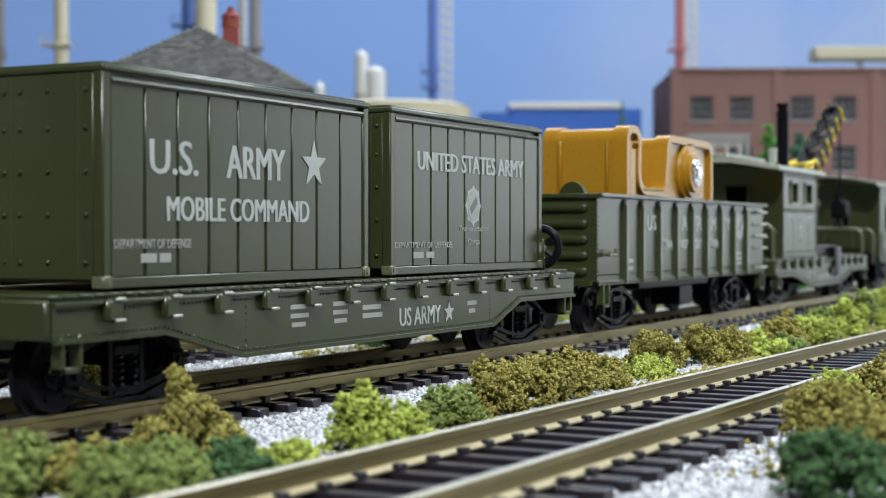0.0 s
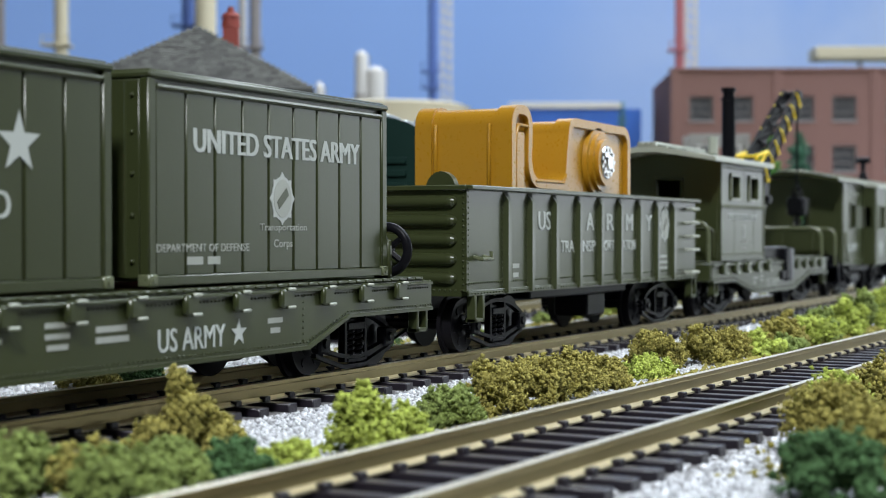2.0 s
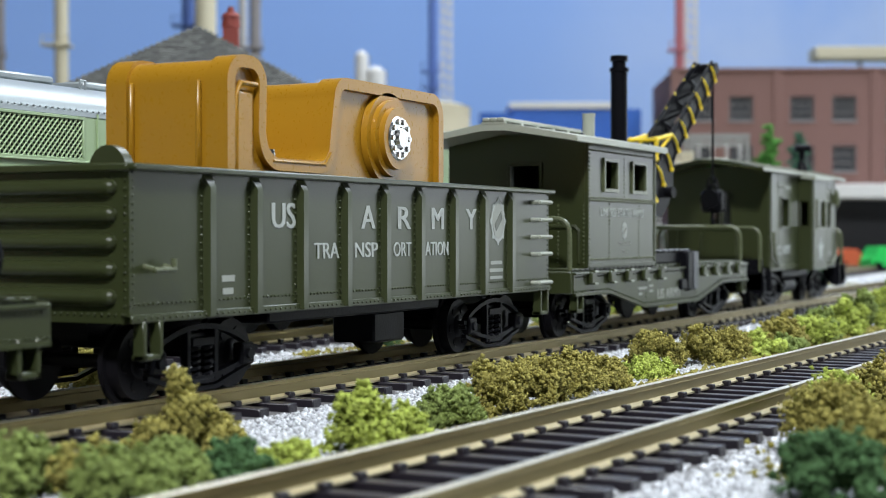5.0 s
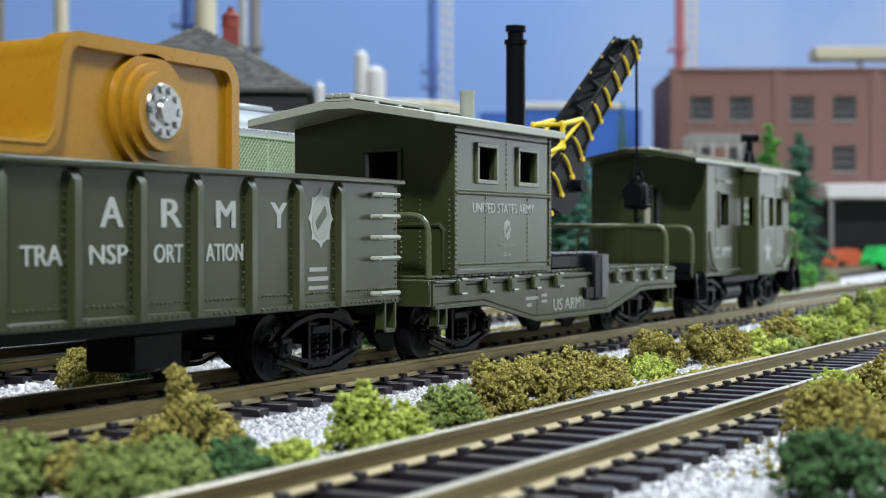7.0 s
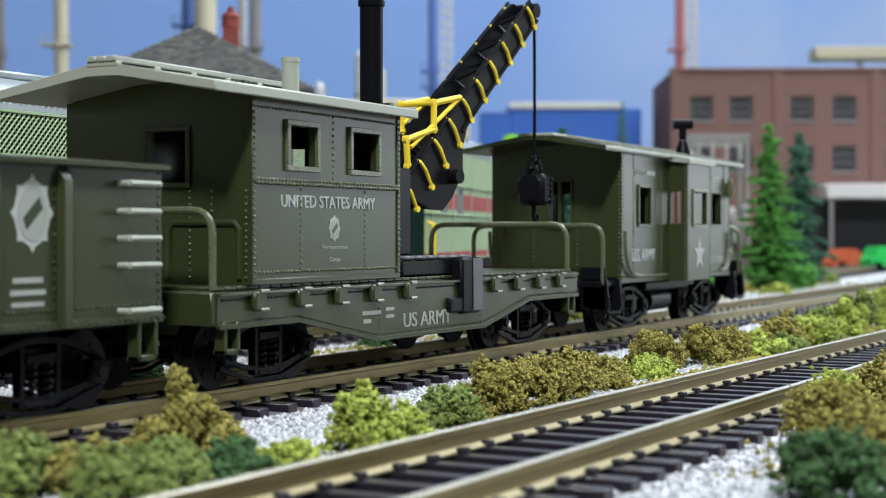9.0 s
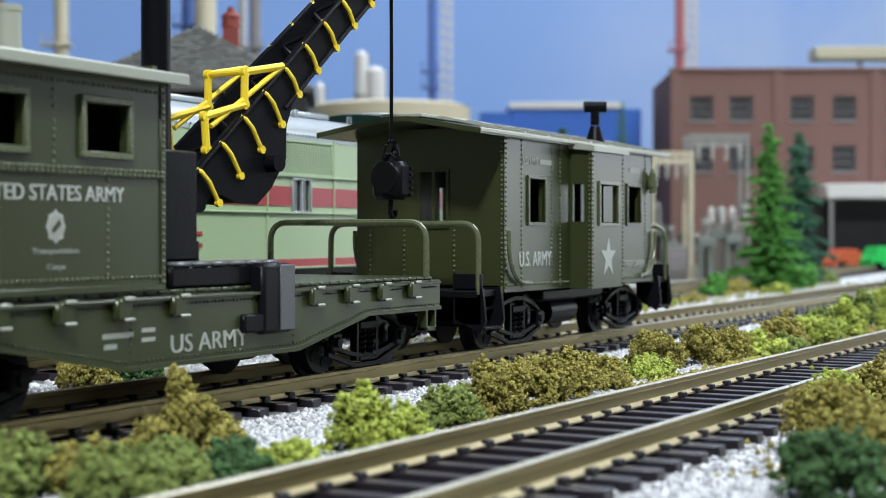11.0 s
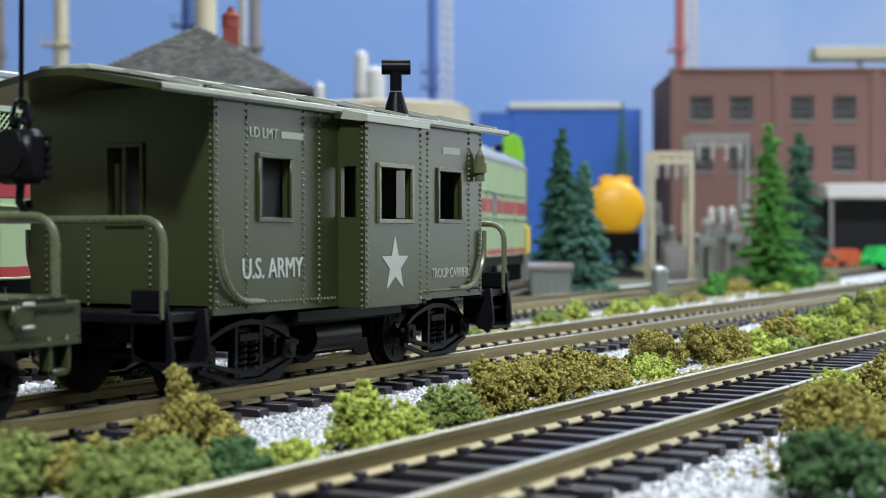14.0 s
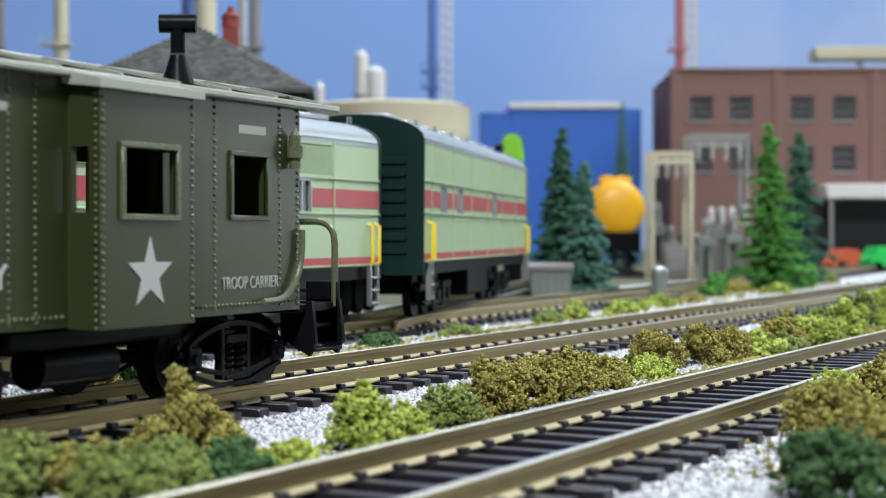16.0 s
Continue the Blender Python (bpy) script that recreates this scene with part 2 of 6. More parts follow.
def rivets(pts, r, material, parent, name="rivets"):
    ob = new(name, grains(name, pts, r, material, 3, OCT_V, OCT_F, 1.0, 0.02, 0.1))
    ob.data.polygons.foreach_set("use_smooth", [True] * len(ob.data.polygons))
    ob.parent = parent
    ob["kind"] = "stuff"
    return ob


def run(a, b, step):
    """Points from a to b about step apart."""
    a, b = np.array(a, float), np.array(b, float)
    n = max(1, int(round(np.linalg.norm(b - a) / step)))
    return [tuple(a + (b - a) * i / n) for i in range(n + 1)]


# ---- track ----
RAIL_PROFILE = [(-1.2, -2.5), (1.2, -2.5), (1.2, -2.25), (0.3, -1.95), (0.3, -0.75), (0.52, -0.55), (0.52, -0.06), (0.4, 0.0), (-0.4, 0.0), (-0.52, -0.06), (-0.52, -0.55), (-0.3, -0.75), (-0.3, -1.95), (-1.2, -2.25)]


def track(x0, x1, yc, slope, gap, label, sleeper_x=(0, 0)):
    """A straight length of track: two rails on sleepers; yc at x0, the line drifting by slope."""
    th = empty("railway_track", label, "railway track", "tracks", (0, 0, 0))
    L = (x1 - x0) * math.hypot(1, slope)
    th.matrix_basis = pose(x0 * S, yc * S, 0, 0, 0, math.degrees(math.atan(slope)))
    for side in (-8.7, 8.7):
        bm = bmesh.new()
        a = [bm.verts.new((0, side + y, z)) for y, z in RAIL_PROFILE]
        b = [bm.verts.new((L, side + y, z)) for y, z in RAIL_PROFILE]
        n = len(a)
        bm.faces.new(a)
        bm.faces.new(b[::-1])
        for i in range(n):
            bm.faces.new((a[i], b[i], b[(i + 1) % n], a[(i + 1) % n]))
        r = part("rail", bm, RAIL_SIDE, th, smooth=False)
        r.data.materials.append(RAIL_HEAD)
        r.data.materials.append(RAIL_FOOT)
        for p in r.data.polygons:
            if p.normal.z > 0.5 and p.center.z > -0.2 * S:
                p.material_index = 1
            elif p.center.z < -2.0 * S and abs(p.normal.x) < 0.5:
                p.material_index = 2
    bm = bmesh.new()
    box(bm, 0, 2.3, -14.5, 14.5, -4.1, -2.55, 0.15)
    for side in (-8.7, 8.7):
        for off in (-1.25, 1.25):
            box(bm, 0.45, 1.85, side + off - 0.5, side + off + 0.5, -2.6, -1.8, 0.12)
    me = mesh_of("sleeper", bm, SLEEPER, True)
    rng = random.Random(5)
    i, rest = 0, []
    while i * gap < L - 4:
        x = i * gap
        if sleeper_x[0] <= x + x0 <= sleeper_x[1]:
            ob = new("sleeper", me)
            ob.parent = th
            ob.location = Vector((x + rng.uniform(-0.1, 0.1), rng.uniform(-0.3, 0.3), 0)) * S
        else:
            rest.append(x)
        i += 1
    if rest:
        bm = bmesh.new()
        for x in rest:
            box(bm, x, x + 2.3, -14.5, 14.5, -4.1, -2.55)
            for side in (-8.7, 8.7):
                box(bm, x + 0.45, x + 1.85, side - 1.8, side + 1.8, -2.6, -1.8)
        ob = part("sleeper_row", bm, SLEEPER, th, smooth=False)
        ob["kind"] = "stuff"
    bm = bmesh.new()
    prism_x(bm, [(-17, -4.8), (17, -4.8), (14.2, -3.7), (-14.2, -3.7)], 0, L)
    part("roadbed", bm, ROADBED, th)
    return th


YC = 128.1
track(-60, 1500, YC, 0.0, 6.6, "nickel-silver rails on black sleepers under the army train", (60, 700))
track(40, 1100, 68.2, -0.037, 6.5, "empty track with bright rails on black sleepers", (60, 600))
track(-60, 1500, 178.6, 0.034, 6.6, "rear track with brassy rails under the diesel locomotives", (200, 700))

# ---- the train: x along the rails as at the start, y from the track's middle, z over the rail ----
MOVERS, WHEELS = [], []
WHEEL_R = 4.7


def wheelset_mesh():
    bm = bmesh.new()
    tube(bm, (0, -9, 0), (0, 9, 0), 0.9, n=10)
    for s in (-1, 1):
        tube(bm, (0, s * 7.3, 0), (0, s * 8.0, 0), WHEEL_R + 0.7, n=28)
        tube(bm, (0, s * 8.0, 0), (0, s * 9.6, 0), WHEEL_R, WHEEL_R - 0.15, n=28)
        tube(bm, (0, s * 9.6, 0), (0, s * 9.9, 0), 2.0, 1.6, n=14)
        for k in range(6):
            a = math.pi * k / 3
            tube(bm, (3 * math.cos(a), s * 9.5, 3 * math.sin(a)), (3 * math.cos(a), s * 9.75, 3 * math.sin(a)), 0.75, n=8)
    return mesh_of("wheelset", bm, TYRE_STEEL, True)


def truck_mesh(base):
    """An arch-bar bogie: two open side frames with springs and journal boxes, and a bolster."""
    h = base / 2
    frames = []
    for s in (-1, 1):
        bm, coils = bmesh.new(), []
        y0, y1 = (10.8, 12.0) if s > 0 else (-12.0, -10.8)
        xs = [(-1 + 2 * k / 14) * (h + 1.6) for k in range(15)]
        top = [(-h - 2.8, 5.4)] + [(x, 5.3 + 3.5 * math.cos(math.pi / 2 * x / (h + 1.6)) ** 0.7) for x in xs] + [(h + 2.8, 5.4)]
        low = [(-h - 2.2, 4.6)] + [(x, 4.4 - 2.1 * math.cos(math.pi / 2 * x / (h + 1.6))) for x in xs] + [(h + 2.2, 4.6)]
        for line, w in ((top, 0.34), (low, 0.3)):
            for a, b in zip(line, line[1:]):
                prism_y(bm, [(a[0], a[1] - w), (b[0], b[1] - w), (b[0], b[1] + w), (a[0], a[1] + w)], y0, y1)
        bot = [(-h - 1.5, 3.0), (-3.2, 0.9), (3.2, 0.9), (h + 1.5, 3.0)]
        for a, b in zip(bot, bot[1:]):
            prism_y(bm, [(a[0], a[1] - 0.3), (b[0], b[1] - 0.3), (b[0], b[1] + 0.3), (a[0], a[1] + 0.3)], y0 + 0.2, y1 - 0.2)
        for x in (-h, h):
            box(bm, x - 1.5, x + 1.5, y0 - 0.5 * (s < 0), y1 + 0.5 * (s > 0), 3.3, 6.2, 0.3)
            tube(bm, (x, y0 if s < 0 else y1, 4.7), (x, (y0 - 0.9) if s < 0 else (y1 + 0.9), 4.7), 0.9, 0.7, 10)
        for x in (-2.9, 2.9):
            box(bm, x - 0.4, x + 0.4, y0, y1, 1.6, 8.6, 0.1)
        for x in (-1.25, 1.25):
            coil = bmesh.new()
            bent(coil, [(x + 0.72 * math.cos(k * 0.9), (y0 + y1) / 2 + 0.72 * math.sin(k * 0.9), 2.1 + k * 0.118) for k in range(36)], 0.27, 5)
            coils.append(mesh_of("spring", coil, BLACK, True))
        box(bm, -2.4, 2.4, y0 - 0.15, y1 + 0.15, 6.2, 7.4, 0.15)
        box(bm, -2.4, 2.4, y0 - 0.1, y1 + 0.1, 1.5, 2.1, 0.1)
        tube(bm, (1.6, (y0 - 0.3) if s < 0 else (y1 + 0.3), 4.2), (1.6, (y0 if s < 0 else y1), 4.2), 0.35, n=6)
        frames.append((mesh_of("side_frame", bm, BLACK, True), coils))
    bm = bmesh.new()
    box(bm, -2.2, 2.2, -11, 11, 5.6, 8.0, 0.2)
    return mesh_of("bogie", bm, BLACK, True), frames


AXLES = 19.0
WHEEL_ME = wheelset_mesh()
TRUCK_ME, FRAME_MES = truck_mesh(AXLES)


def running_gear(car, xs, ox):
    for x in xs:
        t = new("bogie", TRUCK_ME)
        t.parent = car
        t.location = Vector((x - ox, 0, 0)) * S
        for frame_me, coils in FRAME_MES:
            f = new("side_frame", frame_me)
            f.parent = t
            for coil_me in coils:
                c = new("spring", coil_me)
                c.parent = t
        for dx in (-AXLES / 2, AXLES / 2):
            w = new("wheelset", WHEEL_ME)
            w.parent = car
            WHEELS.append((w, x + dx - ox))


def coupler(car, x, s):
    bm = bmesh.new()
    box(bm, min(x, x + s * 7), max(x, x + s * 7), -1.1, 1.1, 7.0, 8.6, 0.2)
    tube(bm, (x + s * 7.5, 0.6, 6.4), (x + s * 7.5, 0.6, 9.2), 1.6, n=10)
    bent(bm, [(x + s * 6.5, 0, 6.8), (x + s * 6.5, -0.5, 5.2), (x + s * 6.2, -2.2, 4.2)], 0.25, 6)
    part("coupler", bm, BLACK, car, "black knuckle coupler")


def moving(name, label, category, x, group=""):
    global OX
    OX = x
    ob = empty(name, label, category, group, (x, YC, 0))
    MOVERS.append((ob, x, YC))
    return ob


def stirrup(car, x, y, z0, z1, w, s=-1):
    bm = bmesh.new()
    for dx in (-w / 2, w / 2 - 0.7):
        box(bm, x + dx, x + dx + 0.7, y, y + 1.6, z0, z1, 0.12)
    box(bm, x - w / 2, x + w / 2, y, y + 1.8, z0, z0 + 0.7, 0.12)
    part("step", bm, OLIVE, car, "olive footstep")


def depressed_flat(name, label, x0, x1, belly, trucks, pockets, cx):
    """A flat car: fishbelly side sills, deck, stake pockets, rivet rows, footsteps."""
    car = moving(name, label, "flat car", cx)
    bx0, bl, bh, bx1 = belly
    low = 5.0
    for s in (-1, 1):
        bm = bmesh.new()
        y0, y1 = sorted((s * 15.6, s * 14.4))
        prism_y(bm, [(x0, 13.0), (x0, 8.8), (bx0, 8.8), (bl, low), (bh, low), (bx1, 8.8), (x1, 8.8), (x1, 13.0)][::-1], y0, y1)
        sill = part("side_sill", bm, OLIVE, car)
        bm = bmesh.new()
        yy = s * 15.6
        box(bm, x0, x1, min(yy, yy + s * 0.5), max(yy, yy + s * 0.5), 12.55, 13.0, 0.1)
        for a, b in (((x0, 8.8), (bx0, 8.8)), ((bx0, 8.8), (bl, low)), ((bl, low), (bh, low)), ((bh, low), (bx1, 8.8)), ((bx1, 8.8), (x1, 8.8))):
            prism_y(bm, [(a[0], a[1] - 0.3), (b[0], b[1] - 0.3), (b[0], b[1] + 0.25), (a[0], a[1] + 0.25)], min(yy, yy + s * 0.45), max(yy, yy + s * 0.45))
        part("flange", bm, OLIVE, sill)
        if s < 0:
            pts = run((x0 + 1, yy - 0.02, 12.1), (x1 - 1, yy - 0.02, 12.1), 0.8)
            for a, b in (((x0, 9.4), (bx0, 9.4)), ((bx0, 9.4), (bl, low + 0.7)), ((bl, low + 0.7), (bh, low + 0.7)), ((bh, low + 0.7), (bx1, 9.4)), ((bx1, 9.4), (x1, 9.4))):
                pts += run((a[0], yy - 0.02, a[1]), (b[0], yy - 0.02, b[1]), 0.85)
            for xv in (bl + 1, bh - 1):
                pts += run((xv, yy, low + 1), (xv, yy, 12), 0.85)
            rivets(pts, 0.22, OLIVE, sill)
    bm = bmesh.new()
    box(bm, x0 + 0.3, x1 - 0.3, -14.4, 14.4, 11.6, 13.3, 0.15)
    box(bm, x0 + 8, x1 - 8, -4, 4, 7.0, 11.6)
    for x in trucks:
        box(bm, x - 3, x + 3, -10, 10, 8.0, 11.6)
    part("deck", bm, OLIVE, car)
    n = int((x1 - x0) / 2.6)
    me = None
    for i in range(n):
        x = x0 + 0.4 + i * (x1 - x0 - 0.8) / n
        if me is None:
            bm = bmesh.new()
            box(bm, OX - 1.2, OX + 1.2, -14.6, 14.6, 13.3, 13.75, 0.1)
            me = mesh_of("plank", bm, OLIVE, True)
        ob = new("plank", me)
        ob.parent = car
        ob.location = Vector((x + 1.3 - OX, 0, 0)) * S
    bm = bmesh.new()
    box(bm, OX - 1.4, OX + 1.4, -16.6, -15.6, 10.6, 13.1, 0.3)
    box(bm, OX - 0.4, OX + 1.5, -16.9, -15.6, 12.85, 13.3, 0.15)
    box(bm, OX - 0.4, OX + 1.5, -16.9, -15.6, 10.5, 10.9, 0.15)
    pme = mesh_of("stake_pocket", bm, OLIVE, True)
    pme.materials.append(LIT_OLIVE)
    # highlights on the pocket caps are painted as the paler olive
    for f in pme.polygons:
        if f.center.y < -16.62 * S and (f.center.z > 12.7 * S or f.center.z < 11.05 * S):
            f.material_index = 1
    for x in pockets:
        for s in (0, 180):
            ob = new("stake_pocket", pme)
            ob.parent = car
            ob.matrix_basis = pose((x - OX) * S, 0, 0, 0, 0, s)
    for x in (x0 + 3.0, x1 - 3.0):
        for y in (-15.8, 14.2):
            stirrup(car, x, y, 5.2, 9.4, 3.6)
    for x, s in ((x0, -1), (x1, 1)):
        bm = bmesh.new()
        box(bm, min(x, x + s * 0.9), max(x, x + s * 0.9), -15.4, 15.4, 8.9, 13.2, 0.2)
        part("end_sill", bm, OLIVE, car)
        coupler(car, x - s * 1, s)
    running_gear(car, trucks, OX)
    return car


# container flat
flat = depressed_flat("flat_car", "olive drab army flat car carrying two containers", 129.5, 276.5, (149, 165, 240, 251), (146.5, 259.5), [139 + 10.55 * i for i in range(13)], 203.0)
lettering("US ARMY", 207.0, 220.6, 6.4, 9.2, -15.62, LETTER, flat, 0.006)
star(223.6, 7.9, 1.8, -15.64, LETTER, flat)
bars([(176.5, 180.5, 10.3, 10.9), (176.5, 181, 9.1, 9.7), (176.8, 180.2, 7.9, 8.5), (187.5, 191.5, 10.3, 10.9), (187.5, 191.5, 9.1, 9.7), (187.8, 191.2, 7.9, 8.5), (195.8, 201.2, 9.4, 10.1), (195.8, 201.6, 8.2, 8.9), (230.3, 233.8, 8.7, 9.4), (230.9, 233.2, 7.4, 8.1)], -15.62, LETTER_DIM, flat)
# hand brake at the flat's end
bm = bmesh.new()
box(bm, 266.8, 267.9, -13.6, -10.6, 13.7, 19.6, 0.3)
box(bm, 267, 268.0, -12.8, -12.0, 9, 14, 0.1)
part("brake_stand", bm, OLIVE, flat)
bm = bmesh.new()
ring_x(bm, (268.4, -12.4, 18.0), 3.5, 0.75)
for k in range(5):
    a = 2 * math.pi * k / 5
    tube(bm, (268.4, -12.4, 18.0), (268.4, -12.4 + 3.4 * math.cos(a), 18.0 + 3.4 * math.sin(a)), 0.5, n=6)
tube(bm, (267.6, -12.4, 18.0), (269.2, -12.4, 18.0), 0.95, n=10)
part("brake_wheel", bm, BLACK, flat, "black spoked hand-brake wheel")


def container(x0, x1, z0, z1, hw, label):
    con = moving("shipping_container", label, "container", (x0 + x1) / 2, "army containers")
    bm = bmesh.new()
    box(bm, x0 + 0.7, x1 - 0.7, -hw + 0.7, hw - 0.7, z0 + 0.6, z1 - 0.6)
    part("body", bm, OLIVE, con)
    bm = bmesh.new()
    box(bm, x0 - 0.1, x1 + 0.1, -hw - 0.25, hw + 0.25, z1 - 1.15, z1 - 0.3, 0.25)
    box(bm, x0 + 0.5, x1 - 0.5, -hw + 0.3, hw - 0.3, z1 - 0.4, z1, 0.15)
    part("roof", bm, OLIVE, con)
    bm = bmesh.new()
    for s in (-1, 1):
        y0, y1 = sorted((s * hw, s * (hw - 0.9)))
        box(bm, x0 + 1.2, x1 - 1.2, y0, y1, z0, z0 + 1.3, 0.15)
        tube(bm, (x0 + 1.6, s * (hw - 0.25), z1 - 2.1), (x1 - 1.6, s * (hw - 0.25), z1 - 2.1), 0.42, n=8)
    part("side_rail", bm, OLIVE, con)
    for x in (x0, x1 - 1.5):
        for y in (-hw - 0.05, hw - 1.45):
            bm = bmesh.new()
            box(bm, x, x + 1.5, y, y + 1.5, z0, z1 - 1.1, 0.2)
            post = part("corner_post", bm, OLIVE, con)
            bm = bmesh.new()
            box(bm, x - 0.15, x + 1.65, y - 0.2, y + 1.7, z0 - 0.05, z0 + 1.5, 0.2)
            tube(bm, (x + 0.75, y - 0.35, z0 + 0.75), (x + 0.75, y, z0 + 0.75), 0.35, n=8)
            part("corner_casting", bm, PALER_OLIVE, post)
    n = 9
    w = (x1 - x0 - 3.0) / n
    bm = bmesh.new()
    box(bm, OX - w / 2 + 0.22, OX + w / 2 - 0.22, -hw + 0.2, -hw + 0.9, z0 + 1.3, z1 - 2.3, 0.12)
    me = mesh_of("side_panel", bm, OLIVE, True)
    for i in range(n):
        for turn in (0, 180):
            ob = new("side_panel", me)
            ob.parent = con
            ob.matrix_basis = pose((x0 + 1.5 + w * (i + 0.5) - OX) * S * (1 if turn == 0 else -1), 0, 0, 0, 0, turn)
    for x, s in ((x0, -1), (x1, 1)):
        bm = bmesh.new()
        for k in range(3):
            y = -hw + 3.5 + k * (hw - 3.5)
            tube(bm, (x + 0.2 * -s, y, z0 + 1.5), (x + 0.2 * -s, y, z1 - 1.5), 0.3, n=8)
        part("door_gear", bm, OLIVE, con)
        rivets([(x + s * 0.05, y, z) for y in (-hw + 2.4, -hw + 8, -1.2, 1.2, hw - 8, hw - 2.4) for z in (z0 + 3, z0 + 8.5, z0 + 13.5, z0 + 18.5, z1 - 3.2)], 0.42, OLIVE, con)
        bm = bmesh.new()
        box(bm, min(x, x - s * 0.6), max(x, x - s * 0.6), -hw + 1.4, hw - 1.4, z0 + 1, z1 - 1.3, 0.1)
        part("end_door", bm, OLIVE, con)
    return con


HW = 13.4
c1 = container(140.5, 201.5, 14.1, 40.2, HW, "olive drab container lettered mobile command on flat car")
lettering("U.S.", 149.3, 158.8, 27.6, 31.8, -HW + 0.18, LETTER, c1, 0.012)
lettering("ARMY", 165.0, 178.6, 27.6, 31.8, -HW + 0.18, LETTER, c1, 0.012)
star(186.3, 30.1, 3.4, -HW + 0.16, LETTER, c1)
lettering("MOBILE COMMAND", 152.6, 184.8, 22.0, 25.0, -HW + 0.18, LETTER, c1, 0.012)
lettering("DEPARTMENT OF DEFENSE", 142.7, 157.5, 18.7, 19.8, -HW + 0.18, LETTER_DIM, c1)
bars([(147.6, 150.6, 17.0, 18.1), (151.2, 153.4, 17.0, 18.1)], -HW + 0.18, LETTER_DIM, c1)
c2 = container(208.2, 266.4, 14.1, 40.2, HW, "olive drab container with pale transport badge on flat car")
lettering("UNITED STATES ARMY", 217.3, 258.0, 30.6, 33.6, -HW + 0.18, LETTER, c2, 0.018)
emblem(237.5, 25.2, 3.1, 3.6, -HW + 0.18, c2)
lettering("Transportation", 232.0, 243.7, 20.6, 21.8, -HW + 0.18, LETTER_DIM, c2)
lettering("Corps", 235.4, 240.0, 18.3, 19.7, -HW + 0.18, LETTER_DIM, c2)
lettering("DEPARTMENT OF DEFENSE", 209.9, 229.5, 18.2, 19.2, -HW + 0.18, LETTER_DIM, c2)
bars([(216, 219.3, 16.6, 17.6), (220.3, 223.0, 16.6, 17.6)], -HW + 0.18, LETTER_DIM, c2)


def gondola():
    x0, x1, z0, z1, hw = 291.5, 414.5, 10.0, 28.6, 14.6
    car = moving("gondola_car", "olive drab army gondola car with ribbed sides", "gondola car", 353.0)
    for s in (-1, 1):
        y0, y1 = sorted((s * hw, s * (hw - 1.0)))
        bm = bmesh.new()
        box(bm, x0, x1, y0, y1, z0 + 0.8, z1 - 0.5)
        side = part("side_wall", bm, OLIVE, car)
        bm = bmesh.new()
        box(bm, x0 - 0.4, x1 + 0.4, min(s * (hw + 1.3), s * (hw - 1.0)), max(s * (hw + 1.3), s * (hw - 1.0)), z1 - 0.8, z1, 0.18)
        part("top_rail", bm, OLIVE, side)
        bm = bmesh.new()
        box(bm, x0, x1, min(s * (hw + 0.4), s * hw), max(s * (hw + 0.4), s * hw), z0, z0 + 1.0, 0.1)
        part("bottom_rail", bm, OLIVE, side)
        ribs = [306.8, 317.2, 328.4, 340.2, 351.7, 362.8, 374.6, 385.9, 397.0]
        bm = bmesh.new()
        yo = s * (hw + 0.95)
        yi = s * hw
        prof = [(OX - 0.95, yi), (OX - 0.6, yo), (OX + 0.6, yo), (OX + 0.95, yi)]
        a = [bm.verts.new((x, y, z0 + (0.2 if abs(y) > hw + 0.1 else 0.2))) for x, y in prof]
        c = [bm.verts.new((x, y, z1 - (2.4 if abs(y) > hw + 0.1 else 0.8))) for x, y in prof]
        bm.faces.new(a)
        bm.faces.new(c[::-1])
        for i in range(4):
            bm.faces.new((a[i], c[i], c[(i + 1) % 4], a[(i + 1) % 4]))
        me = mesh_of("rib", bm, OLIVE, True)
        for x in ribs:
            ob = new("rib", me)
            ob.parent = side
            ob.location = Vector((x - OX, 0, 0)) * S
        if s < 0:
            pts = []
            for x in ribs:
                for dx in (-1.35, 1.35):
                    pts += run((x + dx, -hw - 0.02, z0 + 1.6), (x + dx, -hw - 0.02, z1 - 1.6), 0.95)
            pts += run((x0 + 0.6, -hw, z0 + 1), (x0 + 0.6, -hw, z1 - 1), 0.9) + run((x1 - 0.6, -hw, z0 + 1), (x1 - 0.6, -hw, z1 - 1), 0.9)
            pts += run((x0, -hw, z0 + 2.2), (x1, -hw, z0 + 2.2), 0.9) + run((x0, -hw - 0.4, z0 + 0.5), (x1, -hw - 0.4, z0 + 0.5), 1.2)
            rivets(pts, 0.27, OLIVE, side)
    for x, s in ((x0, 1), (x1, -1)):
        bm = bmesh.new()
        box(bm, min(x, x + s * 1.0), max(x, x + s * 1.0), -hw + 1.0, hw - 1.0, z0, z1 - 0.6)
        for k in range(5):
            z = z0 + 3 + k * 3.2
            tube(bm, (x, -hw + 3.2, z), (x, hw - 3.2, z), 1.05, n=12)
            for e in (-1, 1):
                for ya, yb, ra, rb in ((3.2, 2.6, 1.05, 0.95), (2.6, 2.1, 0.95, 0.7), (2.1, 1.8, 0.7, 0.25)):
                    tube(bm, (x, e * (hw - ya), z), (x, e * (hw - yb), z), ra, rb, n=12, caps=False)
        box(bm, x - 0.8, x + 0.8, -hw - 0.2, hw + 0.2, z1 - 0.9, z1, 0.15)
        part("end_wall", bm, OLIVE, car, "olive end with pressed ribs")
        coupler(car, x, -s)
